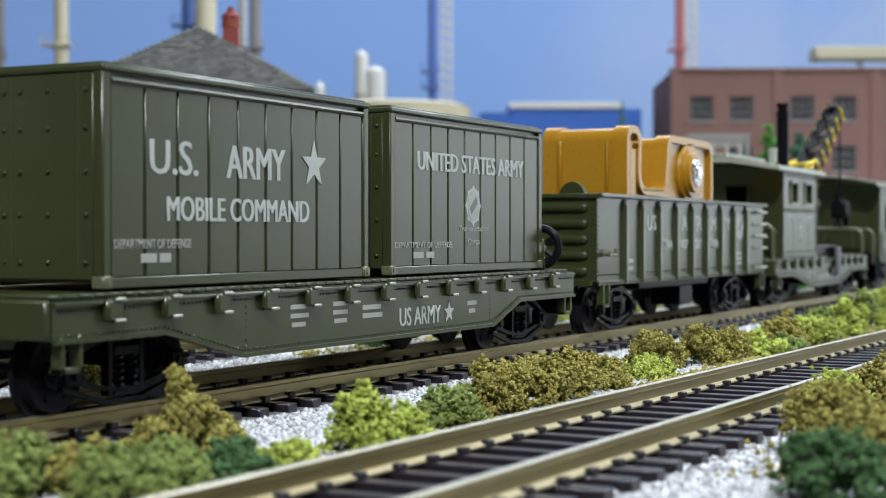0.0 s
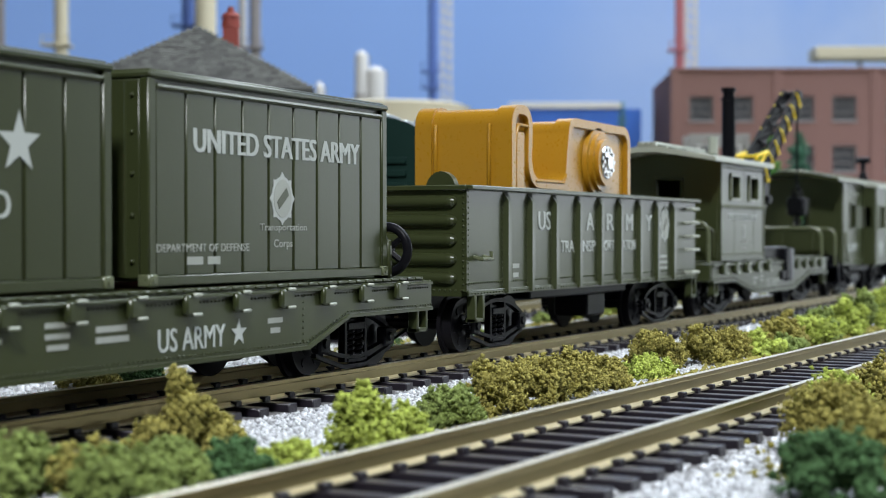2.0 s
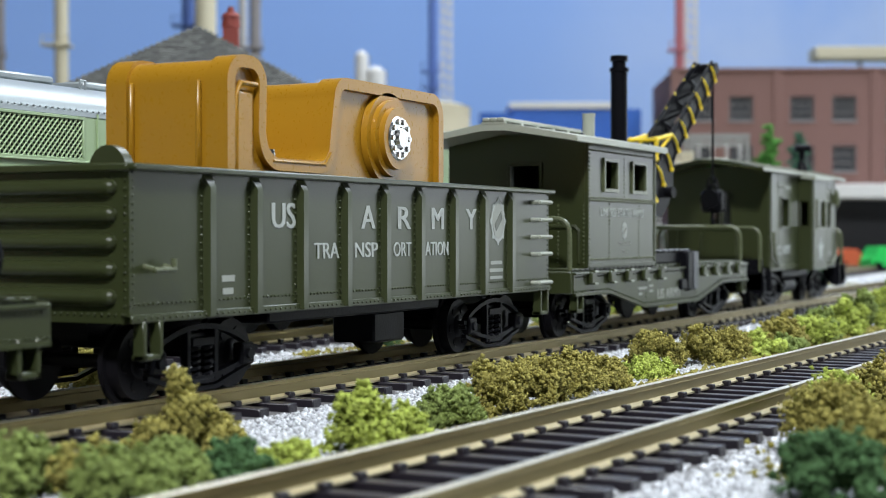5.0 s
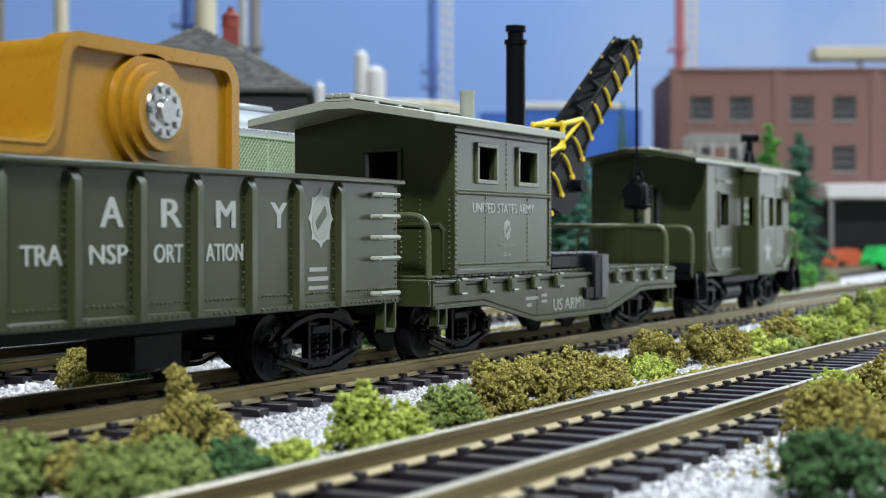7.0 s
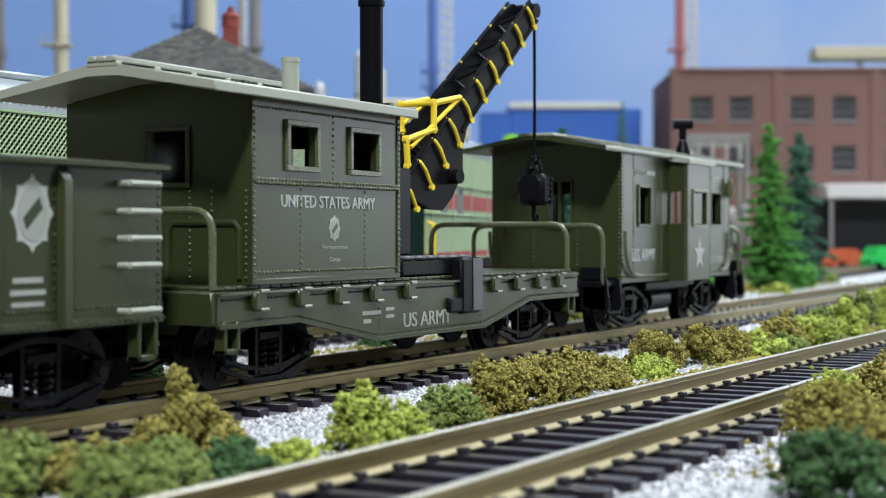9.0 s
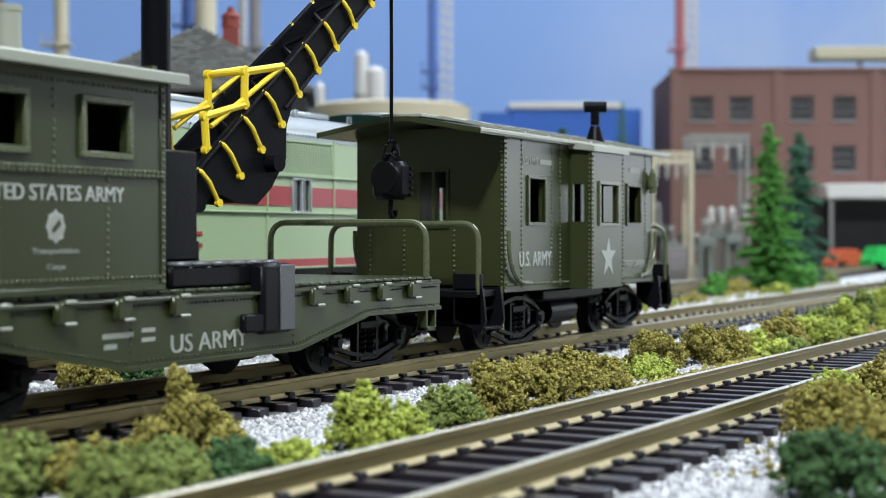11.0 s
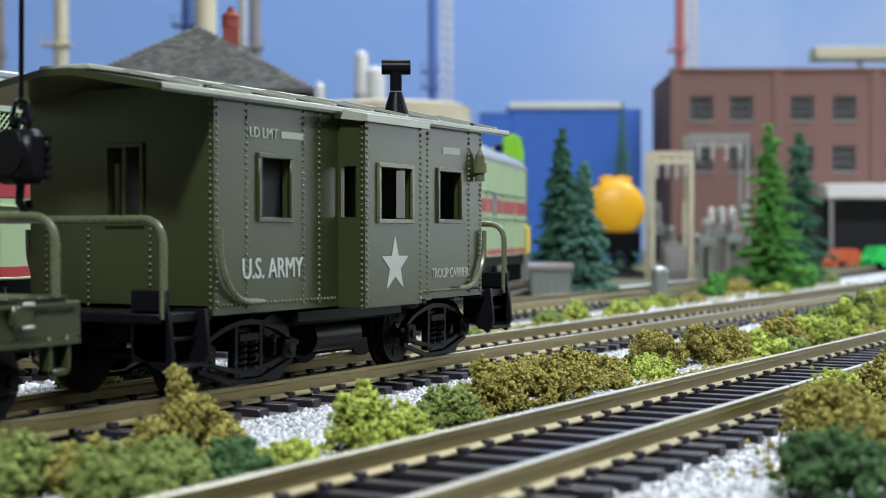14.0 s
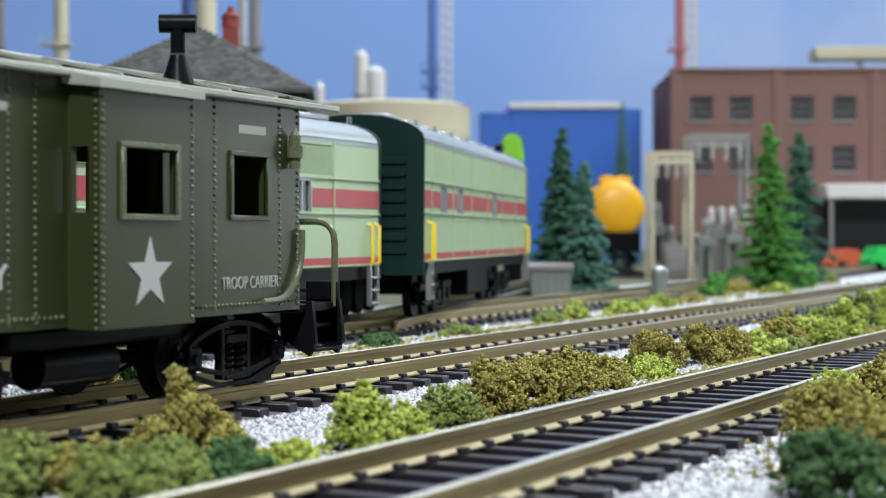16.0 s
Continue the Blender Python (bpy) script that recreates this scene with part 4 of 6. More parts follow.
def caboose():
    car = moving("caboose", "olive drab army bay-window caboose with white star", "caboose", 608.0)
    x0, x1, z0, z1, hw = 569.6, 647.0, 10.2, 37.6, 14.8
    bx0, bx1, bw = 599.8, 617.0, 19.2
    w1, w3, w4 = (579.9, 586.9, 22.6, 30.4), (603.9, 613.3, 22.6, 30.0), (631.0, 638.6, 22.8, 30.4)
    for s in (-1, 1):
        bm = bmesh.new()
        pierced(bm, x0, x1, z0, z1, min(s * hw, s * (hw - 1)), max(s * hw, s * (hw - 1)), [w1, w4, (bx0 + 1, bx1 - 1, z0 + 1, z1 - 1)])
        wall = part("side_wall", bm, OLIVE, car)
        bm = bmesh.new()
        pierced(bm, bx0, bx1, z0 - 0.2, z1 - 0.8, min(s * bw, s * (bw - 0.9)), max(s * bw, s * (bw - 0.9)), [w3])
        bay = part("bay_window", bm, OLIVE, car, "projecting side bay with window")
        for x in (bx0, bx1 - 0.9):
            bm = bmesh.new()
            pierced_x(bm, *sorted((s * hw, s * (bw - 0.9))), z0 - 0.2, z1 - 0.8, x, x + 0.9, [(*sorted((s * (hw + 0.5), s * (bw - 1.5))), 22.8, 30.0)])
            part("bay_cheek", bm, OLIVE, bay)
        bm = bmesh.new()
        prism_x(bm, [(s * (hw - 2), 38.6), (s * (bw + 0.9), 37.2), (s * (bw + 0.9), 36.2), (s * (hw - 2), 37.0)][::s], bx0 - 0.9, bx1 + 0.9)
        part("bay_roof", bm, LIT_OLIVE, bay)
        for w, yy in ((w1, hw), (w4, hw), (w3, bw)):
            bm = bmesh.new()
            frame_ring(bm, *w, 0.65, *sorted((s * (yy + 0.4), s * (yy - 0.3))))
            part("window_frame", bm, PALER_OLIVE if yy == bw else OLIVE, wall if yy == hw else bay)
    for x, s in ((x0, 1), (x1, -1)):
        bm = bmesh.new()
        pierced_x(bm, -hw + 1, hw - 1, z0, z1 + 1.5, min(x, x + s), max(x, x + s), [(-3.5, 1.5, 22, 31.5)])
        part("end_wall", bm, OLIVE, car)
        bm = bmesh.new()
        frame_ring(bm, -3.5, 1.5, 22, 31.5, 0.6, 0, 0.4)
        for v in bm.verts:
            v.co = Vector((x - s * 0.4 + v.co.y * s, v.co.x, v.co.z))
        box(bm, x - 0.3, x + 0.3, -1.3, -0.7, 22, 31.5)
        part("door_frame", bm, OLIVE, car)
        coupler(car, x - s * 10, -s)
    bm = bmesh.new()
    cab_roof(bm, 557.5, 655.5, hw + 1.2, 38.2, 40.6)
    part("roof", bm, OLIVE, car, "olive roof with highlights painted along its edges")
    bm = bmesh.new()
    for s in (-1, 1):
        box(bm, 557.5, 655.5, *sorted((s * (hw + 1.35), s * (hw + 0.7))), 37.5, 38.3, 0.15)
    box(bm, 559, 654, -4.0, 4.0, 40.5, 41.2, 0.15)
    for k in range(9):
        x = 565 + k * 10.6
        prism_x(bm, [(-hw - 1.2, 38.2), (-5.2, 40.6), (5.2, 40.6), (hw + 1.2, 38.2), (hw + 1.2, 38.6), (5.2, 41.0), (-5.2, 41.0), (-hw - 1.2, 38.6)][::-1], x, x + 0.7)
    part("roof_edge", bm, LIT_OLIVE, car)
    pts = []
    y = -hw - 0.02
    for x in (x0 + 0.6, 576.8, 590.5, 594.6, 627.2, 642.0, x1 - 0.6):
        pts += run((x, y, z0 + 0.8), (x, y, z1 - 0.5), 0.85)
    for x in (bx0 + 0.5, bx1 - 0.5):
        pts += run((x, -bw - 0.02, z0 + 0.5), (x, -bw - 0.02, z1 - 1.5), 0.85)
    pts += run((bx0 - 0.02, -bw + 0.5, z0), (bx0 - 0.02, -bw + 0.5, z1 - 1.2), 0.85) + run((x0 - 0.02, -hw + 0.5, z0 + 1), (x0 - 0.02, -hw + 0.5, z1 - 1), 0.85)
    pts += run((x0 + 1, y, z0 + 1.2), (bx0 - 1, y, z0 + 1.2), 0.9) + run((bx1 + 1, y, z0 + 1.2), (x1 - 1, y, z0 + 1.2), 0.9)
    for yy in (-5, 5, 12):
        pts += run((x0 - 0.02, yy, z0 + 1), (x0 - 0.02, yy, 21), 0.9)
    # glints on the rivet heads are put into their paler colour
    rivets(pts, 0.33, PALER_OLIVE, car)
    bm = bmesh.new()
    box(bm, x0 + 2, x1 - 2, -4, 4, 6.5, z0 + 0.6)
    box(bm, 594, 625, -11.5, 11.5, 7.6, 10.0, 0.5)
    tube(bm, (601, -8, 5.4), (614, -8, 5.4), 2.6, n=16)
    box(bm, x0, x1, -hw + 1, hw - 1, z0, z0 + 1.2)
    part("underframe", bm, BLACK, car, "black underframe and tanks")
    # platforms, steps and rails at both ends
    for x, s in ((x0, -1), (x1, 1)):
        bm = bmesh.new()
        box(bm, *sorted((x, x + s * 10.5)), -hw + 0.3, hw - 0.3, z0 - 0.6, z0 + 0.7, 0.2)
        part("platform", bm, BLACK, car)
        railing(car, [(x + s * 9.8, -hw + 0.3, z0), (x + s * 9.8, -hw + 0.3, 22.2), (x + s * 9.8, hw - 0.3, 22.2), (x + s * 9.8, hw - 0.3, z0)], 0.5)
        for yy in (-1, 1):
            bm = bmesh.new()
            xa, xb = x + s * 2.5, x + s * 9.8
            for xx in (xa, xb):
                prism_x(bm, [(yy * (hw + 0.6), z0 + 1), (yy * (hw - 4.5), z0 + 1), (yy * (hw - 4.5), 6), (yy * (hw + 0.2), 3.6), (yy * (hw + 1.2), 5.6)][::-yy], xx - 0.35, xx + 0.35)
            box(bm, *sorted((xb - 0.35, xb + 0.35)), *sorted((yy * (hw - 5), yy * (hw + 0.4))), 5, z0 + 3.5, 0.15)
            stair = part("stair", bm, BLACK, car, "black end steps")
            for z, o in ((4.2, 1.0), (7.4, -0.6)):
                bm = bmesh.new()
                box(bm, *sorted((xa, xb)), *sorted((yy * (hw + o), yy * (hw + o - 3))), z, z + 0.5, 0.1)
                part("tread", bm, BLACK, stair)
            rail_pts = [(x - s * 0.4, yy * (hw + 0.7), 21.0)]
            for k in range(8):
                a = math.pi / 2 * k / 7
                rail_pts.append((x - s * (0.4 + 6.5 * (1 - math.cos(a))), yy * (hw + 0.7), 19 - 7.3 * math.sin(a)))
            bm = bmesh.new()
            bent(bm, rail_pts + [(x - s * 10, yy * (hw + 0.7), 11.6)], 0.42, 8)
            part("grab_rail", bm, PALER_OLIVE, car)
    bm = bmesh.new()
    tube(bm, (627.5, -9, 39.4), (627.5, -9, 43.0), 2.1, 1.0, 16)
    tube(bm, (627.5, -9, 43.2), (627.5, -9, 46.2), 0.95, n=14)
    tube(bm, (627.5 - 2.3, -9, 47.0), (627.5 + 2.3, -9, 47.0), 1.2, n=16)
    bmesh.ops.rotate(bm, verts=bm.verts[:], cent=(627.5, -9, 0), matrix=Matrix.Rotation(radians(-60), 3, "Z"))
    part("smokejack", bm, BLACK, car, "black T-shaped stove pipe")
    bm = bmesh.new()
    tube(bm, (644.3, -hw - 1.0, 29.2), (644.3, -hw - 1.0, 33.6), 0.8, n=12)
    tube(bm, (644.3, -hw - 1.0, 30.6), (644.3, -hw - 1.0, 32.2), 1.15, n=12)
    tube(bm, (644.3, -hw - 1.0, 33.6), (644.3, -hw - 1.0, 34.6), 0.7, 0.2, 12)
    box(bm, 643.9, 644.7, -hw - 0.6, -hw + 0.2, 30, 33, 0.1)
    part("marker_lamp", bm, PALER_OLIVE, car, "small olive marker lamp")
    lettering("U.S. ARMY", 575.8, 590.2, 14.6, 17.3, y - 0.02, LETTER, car, 0.01)
    star(608.5, 15.9, 4.2, -bw - 0.02, LETTER, car)
    lettering("TROOP CARRIER", 628.6, 641.6, 13.4, 15.0, y - 0.02, LETTER_DIM, car, 0.006)
    lettering("LD LMT", 577.5, 584.0, 33.0, 34.3, y - 0.02, LETTER_DIM, car, 0.006)
    bars([(585.0, 590.4, 33.2, 34.1), (632.4, 638.6, 33.3, 34.4)], y - 0.02, LETTER_DIM, car)
    running_gear(car, (581.5, 636.0), OX)
    return car


caboose()
OX = 0.0

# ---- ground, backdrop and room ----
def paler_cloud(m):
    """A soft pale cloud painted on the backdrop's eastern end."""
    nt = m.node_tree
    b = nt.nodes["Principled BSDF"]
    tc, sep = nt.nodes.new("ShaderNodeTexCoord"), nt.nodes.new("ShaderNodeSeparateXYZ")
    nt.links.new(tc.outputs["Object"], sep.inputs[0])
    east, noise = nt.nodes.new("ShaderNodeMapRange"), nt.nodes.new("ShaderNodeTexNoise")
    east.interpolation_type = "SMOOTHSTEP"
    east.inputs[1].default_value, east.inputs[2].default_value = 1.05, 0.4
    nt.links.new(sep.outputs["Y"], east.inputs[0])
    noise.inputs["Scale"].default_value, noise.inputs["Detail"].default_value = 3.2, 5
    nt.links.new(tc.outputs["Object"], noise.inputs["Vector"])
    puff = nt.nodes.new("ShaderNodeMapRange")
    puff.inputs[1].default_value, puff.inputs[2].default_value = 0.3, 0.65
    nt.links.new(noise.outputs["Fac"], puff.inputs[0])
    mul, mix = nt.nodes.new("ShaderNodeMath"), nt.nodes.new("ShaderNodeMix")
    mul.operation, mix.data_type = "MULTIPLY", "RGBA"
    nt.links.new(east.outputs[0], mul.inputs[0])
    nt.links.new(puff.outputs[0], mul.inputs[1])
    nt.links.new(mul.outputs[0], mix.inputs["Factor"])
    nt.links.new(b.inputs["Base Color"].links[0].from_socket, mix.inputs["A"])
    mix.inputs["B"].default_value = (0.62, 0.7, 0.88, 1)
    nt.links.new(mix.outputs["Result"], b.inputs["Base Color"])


GROUND = mat("brown_earth", (0.07, 0.06, 0.04), 0.95, 0, 0.35, 12, 0.9, 1.0, second=(0.11, 0.11, 0.06))
BED = mat("ballast_bed", (0.38, 0.38, 0.39), 0.8, 0, 0.35, 6, 0.9, 1.0, second=(0.54, 0.54, 0.54))
WALL_PAINT = mat("dark_grey_wall_paint", (0.1, 0.1, 0.1), 0.8, 0, 0.04, 300, 0.1, 4)
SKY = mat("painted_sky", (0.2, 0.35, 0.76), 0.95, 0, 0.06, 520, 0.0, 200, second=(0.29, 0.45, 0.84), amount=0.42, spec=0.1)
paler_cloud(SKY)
WHITE_WALL = mat("white_emulsion", (0.78, 0.78, 0.77), 0.85, 0, 0.04, 300, 0.1, 4)
CARPET = mat("grey_carpet", (0.2, 0.2, 0.2), 0.95, 0, 0.2, 40, 0.5, 3)
bm = bmesh.new()
box(bm, -500, 2700, -400, 2300, -40, -4.4)
solo("ground", bm, GROUND, "brown earth ground of the layout", "ground", kind="structure", smooth=False)
bm = bmesh.new()
box(bm, 90, 1600, 4, 260, -4.6, -4.3)
solo("trackbed", bm, BED, "pale grey ballast bed under the tracks", "ballast", kind="structure", smooth=False)
bm = bmesh.new()
box(bm, -450, 2650, -350, 2250, -900, -40)
solo("layout_table", bm, WALL_PAINT, "dark grey painted bench that carries the layout", "table", kind="structure", smooth=False)
bm = bmesh.new()
n, R0 = 48, 2300
va, vb = [], []
for i in range(n + 1):
    a = radians(3 + 87 * i / n)
    for lst, r in ((va, R0), (vb, R0 + 12)):
        lst.append([bm.verts.new((r * math.cos(a), r * math.sin(a), z)) for z in (-5, 1300)])
for i in range(n):
    bm.faces.new((va[i][0], va[i + 1][0], va[i + 1][1], va[i][1]))
    bm.faces.new((vb[i][1], vb[i + 1][1], vb[i + 1][0], vb[i][0]))
    bm.faces.new((va[i][1], va[i + 1][1], vb[i + 1][1], vb[i][1]))
    bm.faces.new((va[i][0], vb[i][0], vb[i + 1][0], va[i + 1][0]))
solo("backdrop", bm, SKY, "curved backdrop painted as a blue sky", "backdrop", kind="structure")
for nm, b in (("wall_south", (-1500, 3300, -1512, -1500, -900, 1400)), ("wall_north", (-1500, 3300, 2900, 2912, -900, 1400)), ("wall_west", (-1512, -1500, -1500, 2900, -900, 1400)), ("wall_east", (3300, 3312, -1500, 2900, -900, 1400))):
    bm = bmesh.new()
    box(bm, *b)
    solo(nm, bm, WALL_PAINT, "plain painted room wall", "wall", kind="structure", smooth=False)
bm = bmesh.new()
box(bm, -1500, 3300, -1500, 2900, 1400, 1412)
solo("ceiling", bm, WALL_PAINT, "plain matt dark grey ceiling", "ceiling", kind="structure", smooth=False)
bm = bmesh.new()
box(bm, -1500, 3300, -1500, 2900, -912, -900)
solo("floor", bm, CARPET, "grey carpet floor", "floor", kind="structure", smooth=False)

# unseen window frames added round the two sheen lamps
for nm, x0, x1, y0, y1 in (("added_window_1", 3290, 3300, -1470, -430), ("added_window_2", 2460, 3280, -1500, -1490)):
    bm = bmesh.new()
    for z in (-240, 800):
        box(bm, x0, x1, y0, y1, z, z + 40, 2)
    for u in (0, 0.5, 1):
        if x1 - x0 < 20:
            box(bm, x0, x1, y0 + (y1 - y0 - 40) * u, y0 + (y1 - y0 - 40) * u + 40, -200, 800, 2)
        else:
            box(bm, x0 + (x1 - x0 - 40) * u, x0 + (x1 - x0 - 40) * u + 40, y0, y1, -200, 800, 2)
    solo(nm, bm, WHITE_WALL, "white wooden window frame, unseen, added round a sheen lamp", "window", kind="structure")

# ---- bearings on the layout's diagonal: a = sideways over distance d ----
FORE, SIDE = Vector((math.cos(YAW), math.sin(YAW), 0)), Vector((math.sin(YAW), -math.cos(YAW), 0))
FACING = math.degrees(YAW) - 90


def far(a, d, z=-4.4):
    p = FORE * d + SIDE * (a * d)
    return (p.x, p.y, z)


def facing(name, label, category, a, d, group="", turn=0.0, z=-4.4):
    """A thing on the ground whose local x runs sideways and y away."""
    ob = empty(name, label, category, group)
    x, y, zz = far(a, d, z)
    ob.matrix_basis = pose(x * S, y * S, zz * S, 0, 0, FACING + turn)
    return ob


# ---- materials of the surroundings ----
PALE_GREEN = mat("pale_green_loco_paint", (0.36, 0.47, 0.27), 0.35, 0, 0.05, 20, 0.03, 0.6)
RED_BAND = mat("dull_red_band", (0.36, 0.04, 0.05), 0.4, 0, 0.08, 10)
SILVER = mat("silver_roof_paint", (0.3, 0.33, 0.34), 0.36, 0.35, 0.1, 12, 0.05, 0.6)
DARK_GREEN = mat("dark_green_paint", (0.005, 0.02, 0.016), 0.5, 0, 0.2, 8, spec=0.15)
BRICK = mat("red_brown_brick", (0.145, 0.074, 0.064), 0.9, 0, 0.2, 14, 0.8, 2.0, second=(0.225, 0.122, 0.105))
GLASS_DARK = mat("dark_window_glass", (0.035, 0.04, 0.045), 0.12, 0, 0.2, 10)
FRAME_GREY = mat("grey_window_frame", (0.22, 0.2, 0.2), 0.6, 0, 0.1, 6)
BLUE = mat("blue_siding", (0.03, 0.13, 0.5), 0.55, 0, 0.12, 30, 0.1, 3)
CREAM = mat("cream_tank_paint", (0.56, 0.5, 0.36), 0.55, 0, 0.08, 30, 0.1, 3)
OFF_WHITE = mat("off_white_plastic", (0.62, 0.6, 0.58), 0.6, 0, 0.1, 12)
SLATE = mat("grey_slate", (0.07, 0.07, 0.066), 0.8, 0, 0.3, 3, 0.6, 1.2)
CLAY = mat("red_clay", (0.2, 0.035, 0.025), 0.7, 0, 0.2, 3)
GREY_GREEN = mat("grey_green_plastic", (0.15, 0.17, 0.15), 0.6, 0, 0.2, 6)
TOWER_BLUE = mat("blue_tower_paint", (0.08, 0.14, 0.38), 0.6, 0, 0.15, 8)
TOWER_RED = mat("red_tower_paint", (0.36, 0.11, 0.12), 0.6, 0, 0.15, 8)
LIME = mat("lime_green_plastic", (0.22, 0.55, 0.02), 0.45, 0, 0.1, 6)
GREEN_PLASTIC = mat("bright_green_plastic", (0.02, 0.5, 0.09), 0.45, 0, 0.1, 6)
ORANGE = mat("orange_red_plastic", (0.5, 0.1, 0.04), 0.55, 0, 0.2, 5)
FOAM_OLIVE = mat("olive_brown_foam", (0.115, 0.104, 0.026), 0.95, 0, 0.45, 2.5, second=(0.3, 0.265, 0.075), rand=0.45, spec=0.1)
FOAM_YELLOW = mat("yellow_green_foam", (0.2, 0.25, 0.045), 0.95, 0, 0.45, 2.5, second=(0.36, 0.42, 0.09), rand=0.45, spec=0.1)
FOAM_GREEN = mat("leaf_green_foam", (0.085, 0.125, 0.032), 0.95, 0, 0.4, 2.5, second=(0.2, 0.25, 0.075), rand=0.45, spec=0.1)
FOAM_DARK = mat("dark_green_foam", (0.03, 0.07, 0.03), 0.95, 0, 0.4, 2.5, second=(0.07, 0.135, 0.055), rand=0.45, spec=0.1)
TEAL_LEAF = mat("blue_green_needles", (0.05, 0.13, 0.1), 0.9, 0, 0.4, 3, second=(0.1, 0.22, 0.17), rand=0.4, spec=0.1)
PINE_LEAF = mat("dark_pine_needles", (0.03, 0.09, 0.055), 0.9, 0, 0.4, 3, second=(0.065, 0.155, 0.1), rand=0.4, spec=0.1)
BRIGHT_LEAF = mat("bright_green_needles", (0.05, 0.17, 0.03), 0.9, 0, 0.4, 3, second=(0.1, 0.28, 0.06), rand=0.4, spec=0.1)
YELLOW_TANK = mat("golden_yellow_paint", (0.8, 0.4, 0.012), 0.4, 0, 0.1, 10)
BARK = mat("brown_bark", (0.07, 0.045, 0.03), 0.9, 0, 0.3, 2, 0.5, 0.5)


# ---- loose ballast stones ----
def stones(x0, x1, y_low, y_high, gap, size, seed):
    rng = np.random.default_rng(seed)
    xs, ys = np.meshgrid(np.arange(x0, x1, gap), np.arange(y_low, y_high, gap))
    p = np.stack([xs.ravel(), ys.ravel(), np.full(xs.size, -4.25)], 1)
    p[:, :2] += rng.uniform(-0.5, 0.5, (len(p), 2)) * gap
    p[:, 2] += rng.uniform(-0.15, 0.5, len(p))
    ob = new("ballast_stones", grains("ballast_stones", p, size, STONE, seed, OCT_V, OCT_F, 0.8, 0.3))
    return tagged(ob, "loose pale grey ballast stones beside the tracks", "ballast", kind="stuff")


stones(108, 300, 81, 114, 0.5, 0.4, 11)
stones(300, 340, 81, 114, 0.64, 0.5, 16)
stones(340, 520, 88, 114, 1.0, 0.75, 15)
stones(114, 300, 20, 53, 0.5, 0.4, 12)
stones(140, 460, 143, 172, 0.95, 0.72, 13)
stones(460, 900, 143, 178, 1.7, 1.15, 17)
stones(520, 900, 84, 114, 1.7, 1.15, 18)


# ---- foam bushes ----
def foam(rx, ry, rz, lumps, count, seed, spire=0.0):
    """Points of a ragged foam clump that stands on z = 0: lumps of many small tufts with gaps between."""
    rng = np.random.default_rng(seed)
    out = []
    for k in range(lumps):
        a, q = rng.uniform(0, 2 * math.pi), math.sqrt((k + 0.5) / lumps)
        dome = math.sqrt(max(0.0, 1 - q * q))
        h = rz * (0.82 * dome ** (0.8 if not spire else 1.6) + 0.05) * rng.uniform(0.4, 1.0)
        r = min(rx, ry, rz * 1.2) * rng.uniform(0.16, 0.36)
        if spire and k < 6:
            h, q, r = rz * (0.38 + 0.105 * k), rng.uniform(0.1, 0.25) * (1 - k / 8), rx * (0.36 - 0.045 * k)
        c = np.array([rx * 0.84 * q * math.cos(a), ry * 0.84 * q * math.sin(a), h])
        tufts = 16
        t = rng.normal(size=(tufts, 3))
        t /= np.linalg.norm(t, axis=1)[:, None]
        t = c + t * r * rng.uniform(0.55, 1.25, (tufts, 1))
        m = max(2, count // (lumps * tufts))
        v = rng.normal(size=(tufts, m, 3)) * (r * rng.uniform(0.12, 0.26, (tufts, 1, 1)))
        out.append((t[:, None] + v).reshape(-1, 3))
    p = np.concatenate(out)
    p[:, 2] = np.abs(p[:, 2])
    return p


